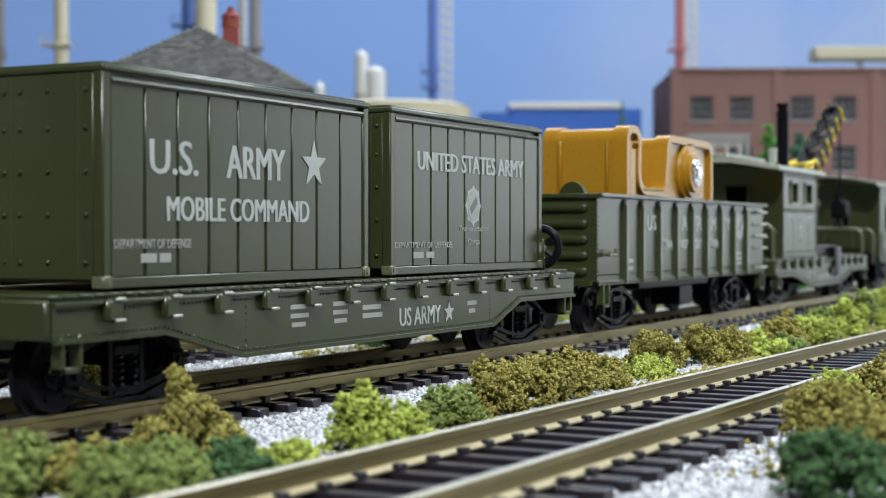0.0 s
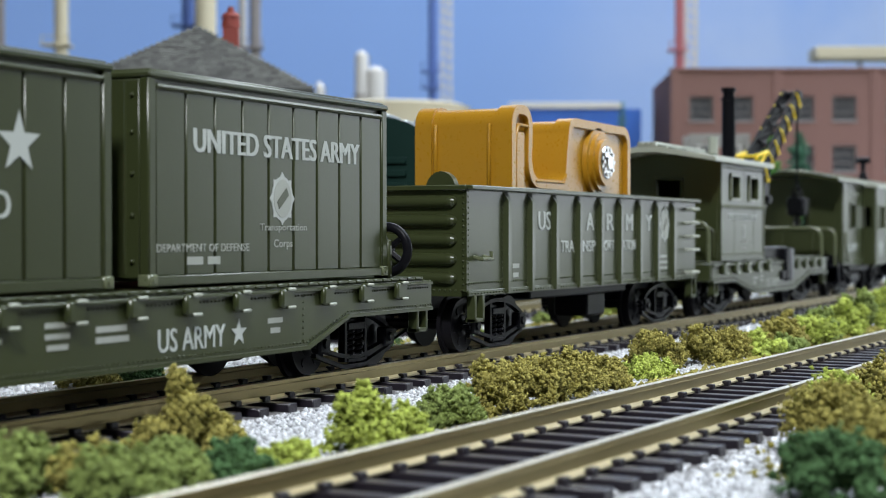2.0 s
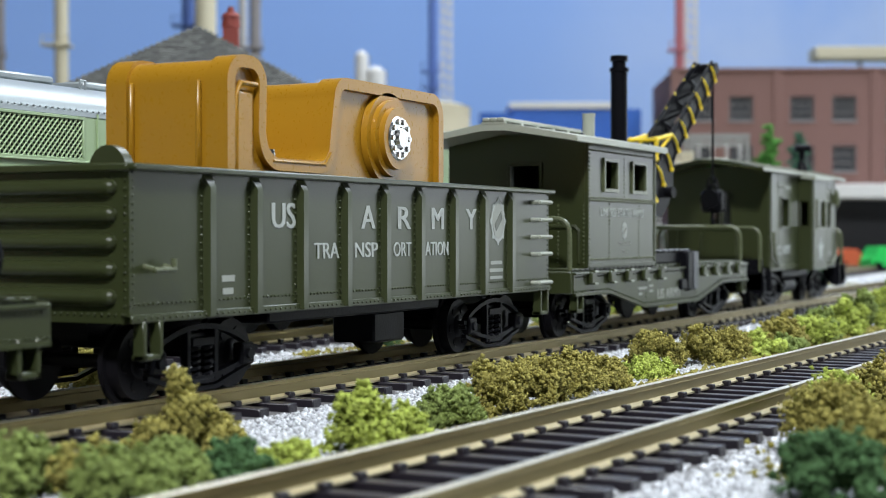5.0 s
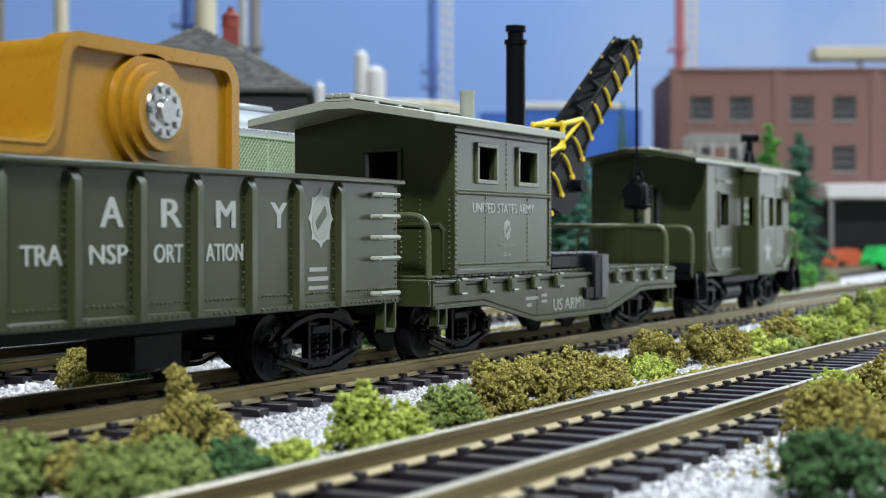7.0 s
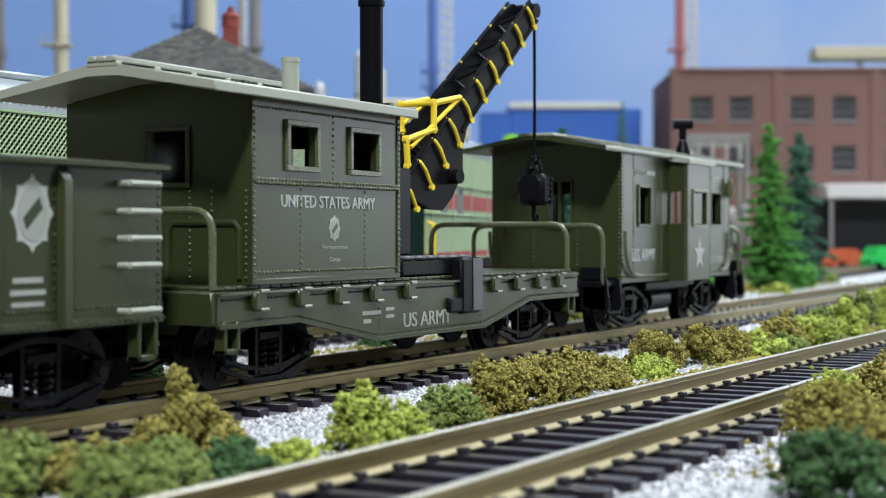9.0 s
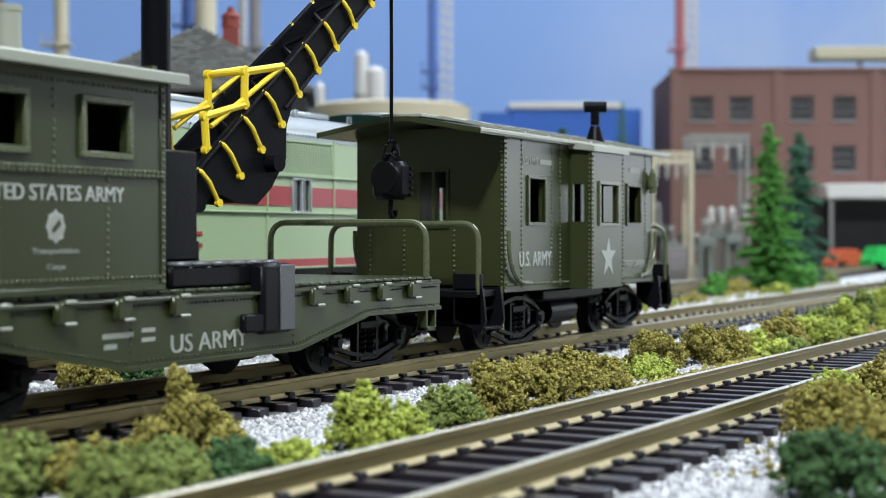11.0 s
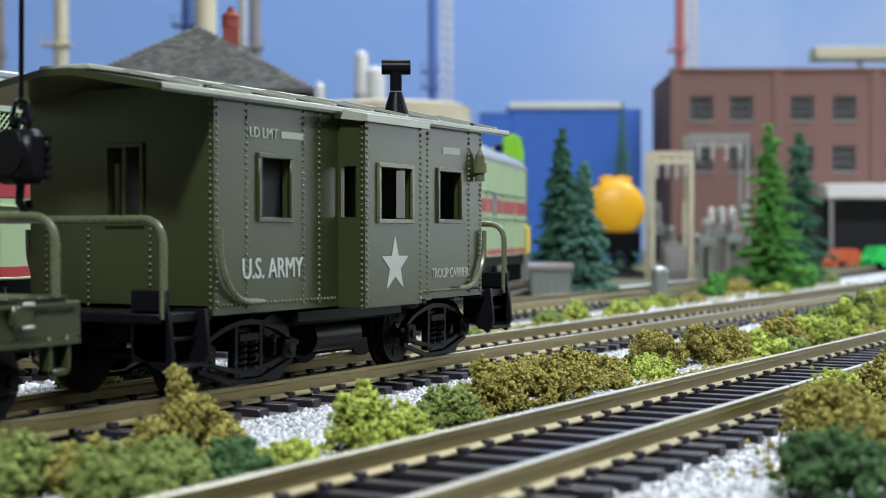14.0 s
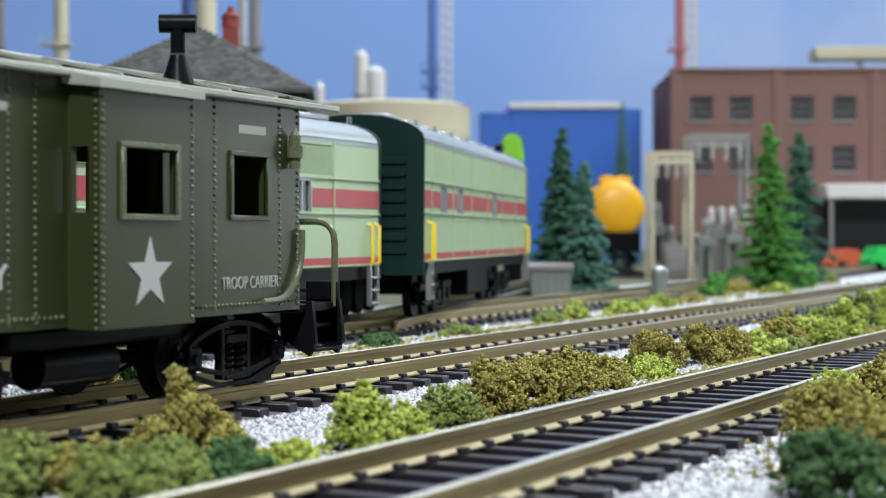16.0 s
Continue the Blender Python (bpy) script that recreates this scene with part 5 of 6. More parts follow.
BUSHES = [
    # x, y, half width, half depth, height, material, name of tone, seed, spire
    (138.0, 102.6, 6.2, 5.2, 10.6, FOAM_OLIVE, "olive-brown", 1, 1),
    (142.4, 100.0, 3.2, 2.8, 4.6, FOAM_OLIVE, "olive-brown", 31, 0),
    (150.6, 86.6, 5.4, 4.6, 8.4, FOAM_YELLOW, "yellow-green", 2, 1),
    (156.6, 85.0, 4.0, 3.4, 6.0, FOAM_YELLOW, "yellow-green", 32, 0),
    (174.5, 87.4, 5.2, 3.8, 6.2, FOAM_GREEN, "leaf-green", 3, 0),
    (189.0, 87.6, 6.6, 4.6, 9.4, FOAM_OLIVE, "olive-brown", 4, 0),
    (199.5, 86.6, 6.4, 4.4, 8.6, FOAM_OLIVE, "olive-brown", 34, 0),
    (214.0, 87.2, 7.6, 4.6, 7.8, FOAM_OLIVE, "olive-brown", 5, 0),
    (228.0, 88.8, 7.2, 4.6, 7.0, FOAM_OLIVE, "olive-brown", 35, 0),
    (250.0, 88.0, 8.0, 4.0, 4.4, FOAM_YELLOW, "yellow-green", 36, 0),
    (269.0, 93.6, 7.4, 4.8, 8.6, FOAM_OLIVE, "olive-brown", 6, 0),
    (280.0, 88.5, 7.4, 4.8, 8.6, FOAM_OLIVE, "olive-brown", 7, 0),
    (292.0, 86.5, 6.6, 4.6, 7.2, FOAM_OLIVE, "olive-brown", 37, 0),
    (304.0, 83.5, 8.0, 4.6, 5.6, FOAM_YELLOW, "yellow-green", 8, 0),
    (318.0, 83.5, 9.0, 5.6, 9.0, FOAM_OLIVE, "olive-green", 9, 0),
    (311.0, 80.6, 5.0, 4.0, 4.0, FOAM_GREEN, "leaf-green", 39, 0),
    (338.0, 82.0, 10.0, 5.6, 9.0, FOAM_YELLOW, "yellow-green", 10, 0),
    (352.0, 84.0, 8.0, 5.0, 9.6, FOAM_GREEN, "leaf-green", 40, 0),
    (372.0, 82.0, 8.0, 5.0, 10.6, FOAM_YELLOW, "yellow-green", 41, 0),
    (392.0, 83.0, 9.0, 5.0, 12.6, FOAM_GREEN, "leaf-green", 42, 0),
    (416.0, 82.0, 10.0, 6.0, 12.0, FOAM_YELLOW, "yellow-green", 43, 0),
    (440.0, 84.0, 10.0, 6.0, 13.0, FOAM_GREEN, "leaf-green", 44, 0),
    (109.0, 101.0, 6.4, 5.4, 6.4, FOAM_GREEN, "leaf-green", 11, 0),
    (114.5, 97.0, 5.6, 4.6, 5.6, FOAM_OLIVE, "olive-brown", 45, 0),
    (113.4, 91.0, 6.2, 5.0, 5.2, FOAM_GREEN, "leaf-green", 12, 0),
    (121.0, 91.0, 5.0, 4.0, 4.9, FOAM_GREEN, "leaf-green", 13, 0),
    (129.0, 88.8, 5.0, 3.4, 4.0, FOAM_DARK, "dark green", 14, 0),
    (138.0, 88.0, 5.0, 3.0, 3.0, FOAM_YELLOW, "yellow-brown", 15, 0),
    (142.5, 32.4, 5.8, 5.0, 8.2, FOAM_DARK, "dark green", 16, 0),
    (176.0, 39.0, 9.0, 6.6, 9.0, FOAM_OLIVE, "olive-brown", 17, 0),
    (158.0, 31.0, 7.0, 5.6, 8.6, FOAM_OLIVE, "olive-brown", 18, 0),
    (203.0, 46.0, 9.0, 5.0, 7.0, FOAM_YELLOW, "yellow-green", 19, 0),
    (220.0, 42.0, 10.0, 6.0, 8.4, FOAM_OLIVE, "olive-brown", 20, 0),
    (191.5, 160.0, 6.4, 4.4, 7.4, FOAM_OLIVE, "olive-brown", 21, 0),
    (203.0, 159.5, 4.6, 4.0, 6.2, FOAM_DARK, "dark green", 22, 0),
    (292.0, 164.0, 9.0, 3.0, 3.6, FOAM_DARK, "dark green", 23, 0),
    (330.0, 163.0, 12.0, 3.0, 3.8, FOAM_GREEN, "leaf-green", 24, 0),
    (388.0, 165.0, 8.0, 3.0, 5.0, FOAM_GREEN, "leaf-green", 25, 0),
    (404.0, 164.0, 6.0, 3.0, 6.6, FOAM_YELLOW, "yellow-green", 26, 0),
    (440.0, 164.0, 16.0, 4.0, 5.0, FOAM_YELLOW, "yellow-green", 27, 0),
    (480.0, 166.0, 18.0, 4.0, 5.0, FOAM_YELLOW, "yellow-green", 28, 0),
    (520.0, 168.0, 12.0, 4.0, 4.0, FOAM_OLIVE, "olive-green", 29, 0),
]
for bx, by, rx, ry, rz, tone, word, seed, spire in BUSHES:
    near = bx < 300
    p = foam(rx, ry, rz, 34 if near else 22, 9000 if near else 3400, seed, spire)
    me = grains("foam_bush", p, 0.26 if near else 0.46, tone, seed, OCT_V, OCT_F, 0.55, 0.65, 0.7)
    ob = new("foam_bush", me)
    ob.location = Vector((bx, by, -4.4)) * S
    tagged(ob, f"{word} ground-foam bush on the ballast verge", "bush", "foam bushes")

# low turf
rng = np.random.default_rng(77)
tp = np.concatenate([
    np.stack([rng.uniform(118, 190, 1500), rng.uniform(80, 85, 1500), rng.uniform(-4.4, -3.6, 1500)], 1),
    np.stack([rng.uniform(260, 560, 2600), rng.normal(163.5, 1.3, 2600), rng.uniform(-4.4, -3.2, 2600)], 1),
    np.stack([rng.uniform(230, 470, 2600), rng.normal(82, 1.2, 2600), rng.uniform(-4.4, -3.4, 2600)], 1),
    np.stack([rng.uniform(150, 330, 2200), rng.normal(34, 7, 2200), rng.uniform(-4.4, -3.4, 2200)], 1),
    np.stack([rng.uniform(560, 760, 2500), rng.normal(178, 9, 2500), rng.uniform(-4.4, -2.6, 2500)], 1)])
tagged(new("turf", grains("turf", tp, 0.6, FOAM_OLIVE, 78, OCT_V, OCT_F, 0.7, 0.4)), "scattered yellow-green foam turf on the verge", "turf", kind="stuff")


# ---- conifers ----
def conifer(x, y, h, r, leaf, label, seed, droop=0.35, dens=1.0, spread=(0.55, 1.2)):
    th = empty("conifer_tree", label, "tree", "model conifers", (x, y, -4.4))
    bm = bmesh.new()
    tube(bm, (0, 0, 0), (0, 0, h * 0.96), r * 0.1 + 0.3, 0.15, 8)
    rr = random.Random(seed)
    pts = []
    z = h * 0.04
    while z < h * 0.97:
        u = z / h
        reach = r * (1 - u) ** (0.75 if dens < 1.5 else 0.9) * (1 + (0.28 if dens < 1.5 else 0.06) * math.sin(z * 60 / h)) * rr.uniform(0.8, 1.15) + 0.9
        for k in range(max(5, int(13 * (1 - u) + 5))):
            a = rr.uniform(0, 2 * math.pi)
            le = reach * rr.uniform(*spread)
            tip = Vector((math.cos(a) * le, math.sin(a) * le, z - le * droop))
            tube(bm, (0, 0, z), tip, 0.22, 0.08, 4, False)
            m = max(3, int(le * 3.4 * dens))
            for i in range(m):
                q = (i + 0.5) / m
                wide = 0.45 + 0.9 * (1 - q)
                pts.append((tip.x * q + rr.gauss(0, wide * 0.5), tip.y * q + rr.gauss(0, wide * 0.5), z + (tip.z - z) * q + rr.gauss(0, 0.35)))
        z += h * 0.026
    part("trunk", bm, BARK, th)
    c = new("crown", grains("crown", pts, 0.85 if dens < 1.5 else 0.62, leaf, seed, OCT_V, OCT_F, 0.45, 0.5))
    c.parent = th
    return th


def tree(a, d, h, r, leaf, label, seed, droop=0.35, dens=1.0, spread=(0.55, 1.2)):
    x, y, _ = far(a, d)
    return conifer(x, y, h, r, leaf, label, seed, droop, dens, spread)


tree(0.2099, 672, 75, 15.0, BRIGHT_LEAF, "bright green model conifer with tiered branches", 1, 0.1)
tree(0.2288, 760, 78, 14.5, PINE_LEAF, "dark green model conifer behind a brighter one", 2)
tree(0.0762, 610, 69, 15.0, PINE_LEAF, "dark green pointed model conifer near the locomotive", 3, 0.2, 2.6, (0.7, 1.0))
tree(0.0905, 585, 54, 13.5, TEAL_LEAF, "blue-green bushy model conifer near the locomotive", 4, 0.25, 2.8, (0.7, 1.0))
tree(0.1151, 1150, 128, 14.0, TEAL_LEAF, "tall narrow blue-green conifer behind the tank car", 5, 0.5, 2.0, (0.7, 1.05))
tree(0.0498, 1200, 104, 9.0, TEAL_LEAF, "small blue-green conifer before the blue building", 6, 0.5)
for a, d, rx, rz, tone, word, sd in ((0.1736, 590, 6, 12, BRIGHT_LEAF, "bright green", 51), (0.2346, 690, 9, 15, BRIGHT_LEAF, "bright green", 52), (0.2128, 620, 9, 5, FOAM_YELLOW, "yellow-green", 53), (0.2455, 760, 8, 9, FOAM_GREEN, "leaf-green", 54), (0.1874, 640, 8, 6, FOAM_OLIVE, "olive-brown", 55)):
    ob = new("foam_bush", grains("foam_bush", foam(rx, rx * 0.8, rz, 14, 1500, sd, 0), 0.8, tone, sd, OCT_V, OCT_F, 0.7, 0.5))
    ob.location = Vector(far(a, d)) * S
    tagged(ob, f"{word} shrub at the foot of the conifers", "bush", "foam bushes")


# ---- locomotives on the rear tracks ----
def streamliner(corner, heading, L, z0, z1, label, wins, grilles, end_dark, words=False):
    """A streamlined diesel unit: near bottom corner, heading in degrees, length."""
    hw = 16.5
    th = empty("diesel_locomotive", label, "locomotive", "parked diesel units")
    ca, sa = math.cos(radians(heading)), math.sin(radians(heading))
    ox, oy = corner[0] - sa * hw, corner[1] + ca * hw
    th.matrix_basis = pose(ox * S, oy * S, 0, 0, 0, heading)
    arch = [(hw * math.cos(math.pi * i / 14), z1 + 6.0 * math.sin(math.pi * i / 14)) for i in range(15)]
    bm = bmesh.new()
    holes = [(w0, w1, z0 + 12.0, z0 + 18.4) for w0, w1 in wins]
    for s in (-1, 1):
        pierced(bm, 0, L, z0, z1, *sorted((s * hw, s * (hw - 1))), holes)
    part("body", bm, PALE_GREEN, th)
    bm = bmesh.new()
    prism_x(bm, [(-hw - 0.1, z1 - 0.6), *arch[::-1], (hw + 0.1, z1 - 0.6)], 0, L)
    roof = part("roof", bm, SILVER, th, "silver-grey curved roof")
    for xx in np.arange(6, L - 6, 24):
        bm = bmesh.new()
        box(bm, xx, xx + 16, -6, 6, z1 + 5.6, z1 + 7.0, 0.4)
        bent(bm, [(xx + 19, -9, z1 + 4), (xx + 19, -9, z1 + 6.6), (xx + 20.5, -9, z1 + 6.6), (xx + 20.5, -9, z1 + 4)], 0.25, 6)
        part("roof_hatch", bm, SILVER, roof)
    rivets(run((1, -hw - 0.15, z1 + 0.4), (L - 1, -hw - 0.15, z1 + 0.4), 1.5), 0.3, SILVER, roof)
    for x, dark in ((0, end_dark), (L, False)):
        bm = bmesh.new()
        prism_x(bm, [(-hw, z0 - 3), (hw, z0 - 3), (hw, z1 - 0.6), *[(y * 1.01, z + 0.2) for y, z in arch]], x - 1.2 if x == 0 else x, x if x == 0 else x + 1.2)
        wall = part("end_wall", bm, DARK_GREEN, th, "dark green end wall")
        for k in range(8 if dark else 0):
            bm = bmesh.new()
            box(bm, x - 1.9, x - 1.2, -hw + 4, hw - 20, z0 + 2 + k * 3, z0 + 3.6 + k * 3, 0.2)
            part("louvre", bm, DARK_GREEN, wall)
    bm = bmesh.new()
    segs, x = [], 0
    for w0, w1 in wins:
        segs.append((x, w0 - 0.6))
        x = w1 + 0.6
    segs.append((x, L))
    for a, b in segs:
        box(bm, a, b, -hw - 0.12, -hw, z0 + 13.0, z0 + 17.0)
    part("red_band", bm, RED_BAND, th, "dull red stripe along the side")
    bm = bmesh.new()
    box(bm, 0, L, -hw - 0.15, -hw, z0 + 0.5, z0 + 2.1)
    part("lower_band", bm, RED_BAND, th)
    bm = bmesh.new()
    for z in (z0 + 11.4, z0 + 19.0, z0 + 0.1):
        box(bm, 0, L, -hw - 0.45, -hw, z, z + 0.4, 0.1)
    for xx in np.arange(8, L, 27):
        box(bm, xx, xx + 0.35, -hw - 0.3, -hw, z0 + 0.5, z1)
    part("moulding", bm, PALE_GREEN, th)
    for w0, w1 in wins:
        bm = bmesh.new()
        frame_ring(bm, w0, w1, z0 + 12.0, z0 + 18.4, 0.45, -hw - 0.4, -hw + 0.2)
        box(bm, (w0 + w1) / 2 - 0.2, (w0 + w1) / 2 + 0.2, -hw - 0.3, -hw + 0.2, z0 + 12, z0 + 18.4)
        win = part("window", bm, SILVER, th, "metal-framed side window")
        bm = bmesh.new()
        box(bm, w0, w1, -hw + 0.3, -hw + 0.5, z0 + 12, z0 + 18.4)
        part("pane", bm, GLASS_DARK, win)
    for g0, g1 in grilles:
        bm = bmesh.new()
        box(bm, g0, g1, -hw - 0.05, -hw + 0.02, z0 + 19.8, z1 - 1.2)
        gr = part("grille", bm, DARK_GREEN, th, "woven mesh side grille")
        bm = bmesh.new()
        hgt = z1 - 1.2 - (z0 + 19.8)
        for sgn in (1, -1):
            xx = g0 - hgt
            while xx < g1:
                a0, a1 = max(xx, g0), min(xx + hgt, g1)
                if a1 > a0:
                    za = (a0 - xx) if sgn > 0 else hgt - (a0 - xx)
                    zb = (a1 - xx) if sgn > 0 else hgt - (a1 - xx)
                    tube(bm, (a0, -hw - 0.15, z0 + 19.8 + za), (a1, -hw - 0.15, z0 + 19.8 + zb), 0.17, n=4, caps=False)
                xx += 1.15
        frame_ring(bm, g0, g1, z0 + 19.8, z1 - 1.2, 0.5, -hw - 0.4, -hw)
        part("mesh", bm, PALE_GREEN, gr)
    for xx in (3.5, L - 5) + ((86.5,) if words else ()):
        bm = bmesh.new()
        tall = 16.5 if xx == 86.5 else 9.5
        for dx in (0, 3.2):
            bent(bm, [(xx + dx, -hw, z0 + tall), (xx + dx, -hw - 1.2, z0 + tall - 0.5), (xx + dx, -hw - 1.2, z0 + 0.8), (xx + dx, -hw, z0 + 0.3)], 0.35, 6)
        part("grab_rail", bm, YELLOW_PAINT, th, "yellow upright grab rails")
        bm = bmesh.new()
        for dx in (0, 3.4):
            box(bm, xx + dx, xx + dx + 0.4, -hw - 0.8, -hw + 0.4, z0 - 9, z0, 0.1)
        for z in (-8.6, -5.6, -2.8):
            box(bm, xx, xx + 3.8, -hw - 1.0, -hw + 0.4, z0 + z, z0 + z + 0.4, 0.1)
        part("ladder", bm, STEEL, th)
    for cx in (L * 0.2, L * 0.8):
        bm = bmesh.new()
        for dx in (-13, 0, 13):
            for s in (-1, 1):
                tube(bm, (cx + dx, s * 7.6, 5.2), (cx + dx, s * 9.6, 5.2), 5.2, n=20)
                tube(bm, (cx + dx, s * 9.6, 5.2), (cx + dx, s * 13.4, 5.2), 1.7, 1.5, n=12)
        for s in (-1, 1):
            box(bm, cx - 20, cx + 20, *sorted((s * 10.6, s * 12.6)), 6.2, 8.6, 0.5)
            box(bm, cx - 16, cx + 16, *sorted((s * 10.8, s * 13.0)), 2.6, 4.0, 0.4)
            for dx in (-6.5, 6.5):
                box(bm, cx + dx - 2.2, cx + dx + 2.2, *sorted((s * 10.6, s * 13.4)), 2.2, 8.4, 0.5)
        part("bogie", bm, BLACK, th)
    bm = bmesh.new()
    box(bm, 2, L - 2, -hw + 1, hw - 1, z0 - 3.0, z0 + 0.6)
    box(bm, L * 0.4, L * 0.6, -hw + 2, hw - 2, 3.5, z0 - 2, 0.6)
    part("underframe", bm, BLACK, th)
    if words:
        letters = []
        for k in range(8):
            letters.append((words + k * 5.15, words + k * 5.15 + 3.6, z0 + 4.8, z0 + 5.5))
            letters.append((words + k * 5.15, words + k * 5.15 + 3.6, z0 + 7.0, z0 + 7.7))
            letters.append((words + k * 5.15 + (0 if k % 2 else 2.8), words + k * 5.15 + (0.8 if k % 2 else 3.6), z0 + 4.8, z0 + 7.7))
        bars(letters, -hw - 0.1, RED_BAND, th, "nameplate")["kind"] = "stuff"
    return th


streamliner((92, 168.4), 1.5, 218, 13.2, 40.6, "pale green diesel unit with red stripe on the rear track", [(66, 73), (118.6, 131.4), (180, 187)], [(60, 112), (156, 196)], False, 107.5)
streamliner((322.0, 168.6), 15.8, 169, 13.8, 42.4, "pale green diesel unit with dark green end on a diverging track", [(20, 26), (42, 48), (98, 104)], [], True)
track(318, 900, 183.5, 0.283, 7.7, "diverging rear track curving off towards the tank car")


# ---- buildings and works behind the tracks ----
def house():
    d = 455.0
    th = facing("house", "stone house with grey slate hip roof and red chimney", "house", -0.1551, d, turn=4)
    w, e, top = 32.4, 63.0 + 4.4, 83.4 + 4.4
    # near-black wall below the eaves
    bm = bmesh.new()
    box(bm, -w - 4, w - 2, 2, 52, 0, e - 0.8)
    part("wall", bm, mat("near_black_house_wall", (0.018, 0.018, 0.02), 0.8, 0, 0.3, 4, 0.4, 1.0), th)
    bm = bmesh.new()
    x, wl = -3.0, w + 8
    v = [bm.verts.new(c) for c in ((-wl, 0, e - 0.8), (w, 0, e - 0.8), (w, 54, e - 0.8), (-wl, 54, e - 0.8), (-wl, 0, e), (w, 0, e), (w, 54, e), (-wl, 54, e), (x, 20, top), (x, 34, top))]
    for f in ((0, 3, 2, 1), (0, 1, 5, 4), (1, 2, 6, 5), (2, 3, 7, 6), (3, 0, 4, 7), (4, 5, 8), (5, 6, 9, 8), (6, 7, 9), (7, 4, 8, 9)):
        bm.faces.new([v[i] for i in f])
    roof = part("roof", bm, SLATE, th, "grey slate hip roof", smooth=False)
    # courses of slates on the two slopes in sight
    bm = bmesh.new()
    rr = random.Random(8)
    for a, b, apex in ((Vector((-wl, 0, e)), Vector((w, 0, e)), Vector((x, 20, top))), (Vector((w, 0, e)), Vector((w, 54, e)), Vector((x, 27, top)))):
        nrm = (b - a).cross(apex - a).normalized()
        if nrm.z < 0:
            nrm = -nrm
        for i in range(22):
            u0, u1 = i / 22, (i + 1.15) / 22
            la, lb = a.lerp(apex, u0), b.lerp(apex, u0)
            k = max(1, int((lb - la).length / 2.2))
            for j in range(k):
                p, q = la.lerp(lb, (j + 0.03) / k), la.lerp(lb, (j + 0.97) / k)
                up = (apex - (a + b) / 2).normalized() * 1.9
                lift = nrm * (0.25 + rr.uniform(0, 0.12))
                vs = [bm.verts.new(c) for c in (p + lift, q + lift, q + up + nrm * 0.05, p + up + nrm * 0.05, p, q)]
                bm.faces.new(vs[:4])
                bm.faces.new((vs[4], vs[5], vs[1], vs[0]))
    ob = part("slate_covering", bm, mat("slate_shingle", (0.075, 0.075, 0.07), 0.75, 0, 0.3, 3, 0.5, 0.8, rand=0.4), roof, smooth=False)
    ob["kind"] = "stuff"
    bm = bmesh.new()
    cx, cz = 7.0, 78.4
    box(bm, cx - 2.4, cx + 2.4, 21, 26, top - 14, 84.0 + 4.4, 0.2)
    tube(bm, (cx, 23.5, 84.0 + 4.4), (cx, 23.5, 87.1 + 4.4), 2.9, 2.6, 14)
    tube(bm, (cx, 23.5, 87.1 + 4.4), (cx, 23.5, 88.5 + 4.4), 3.1, 2.0, 14)
    tube(bm, (cx, 23.5, 88.5 + 4.4), (cx, 23.5, 90.3 + 4.4), 1.2, 0.9, 12)
    part("chimney", bm, CLAY, th, "dark red clay chimney pot")
    return th


house()


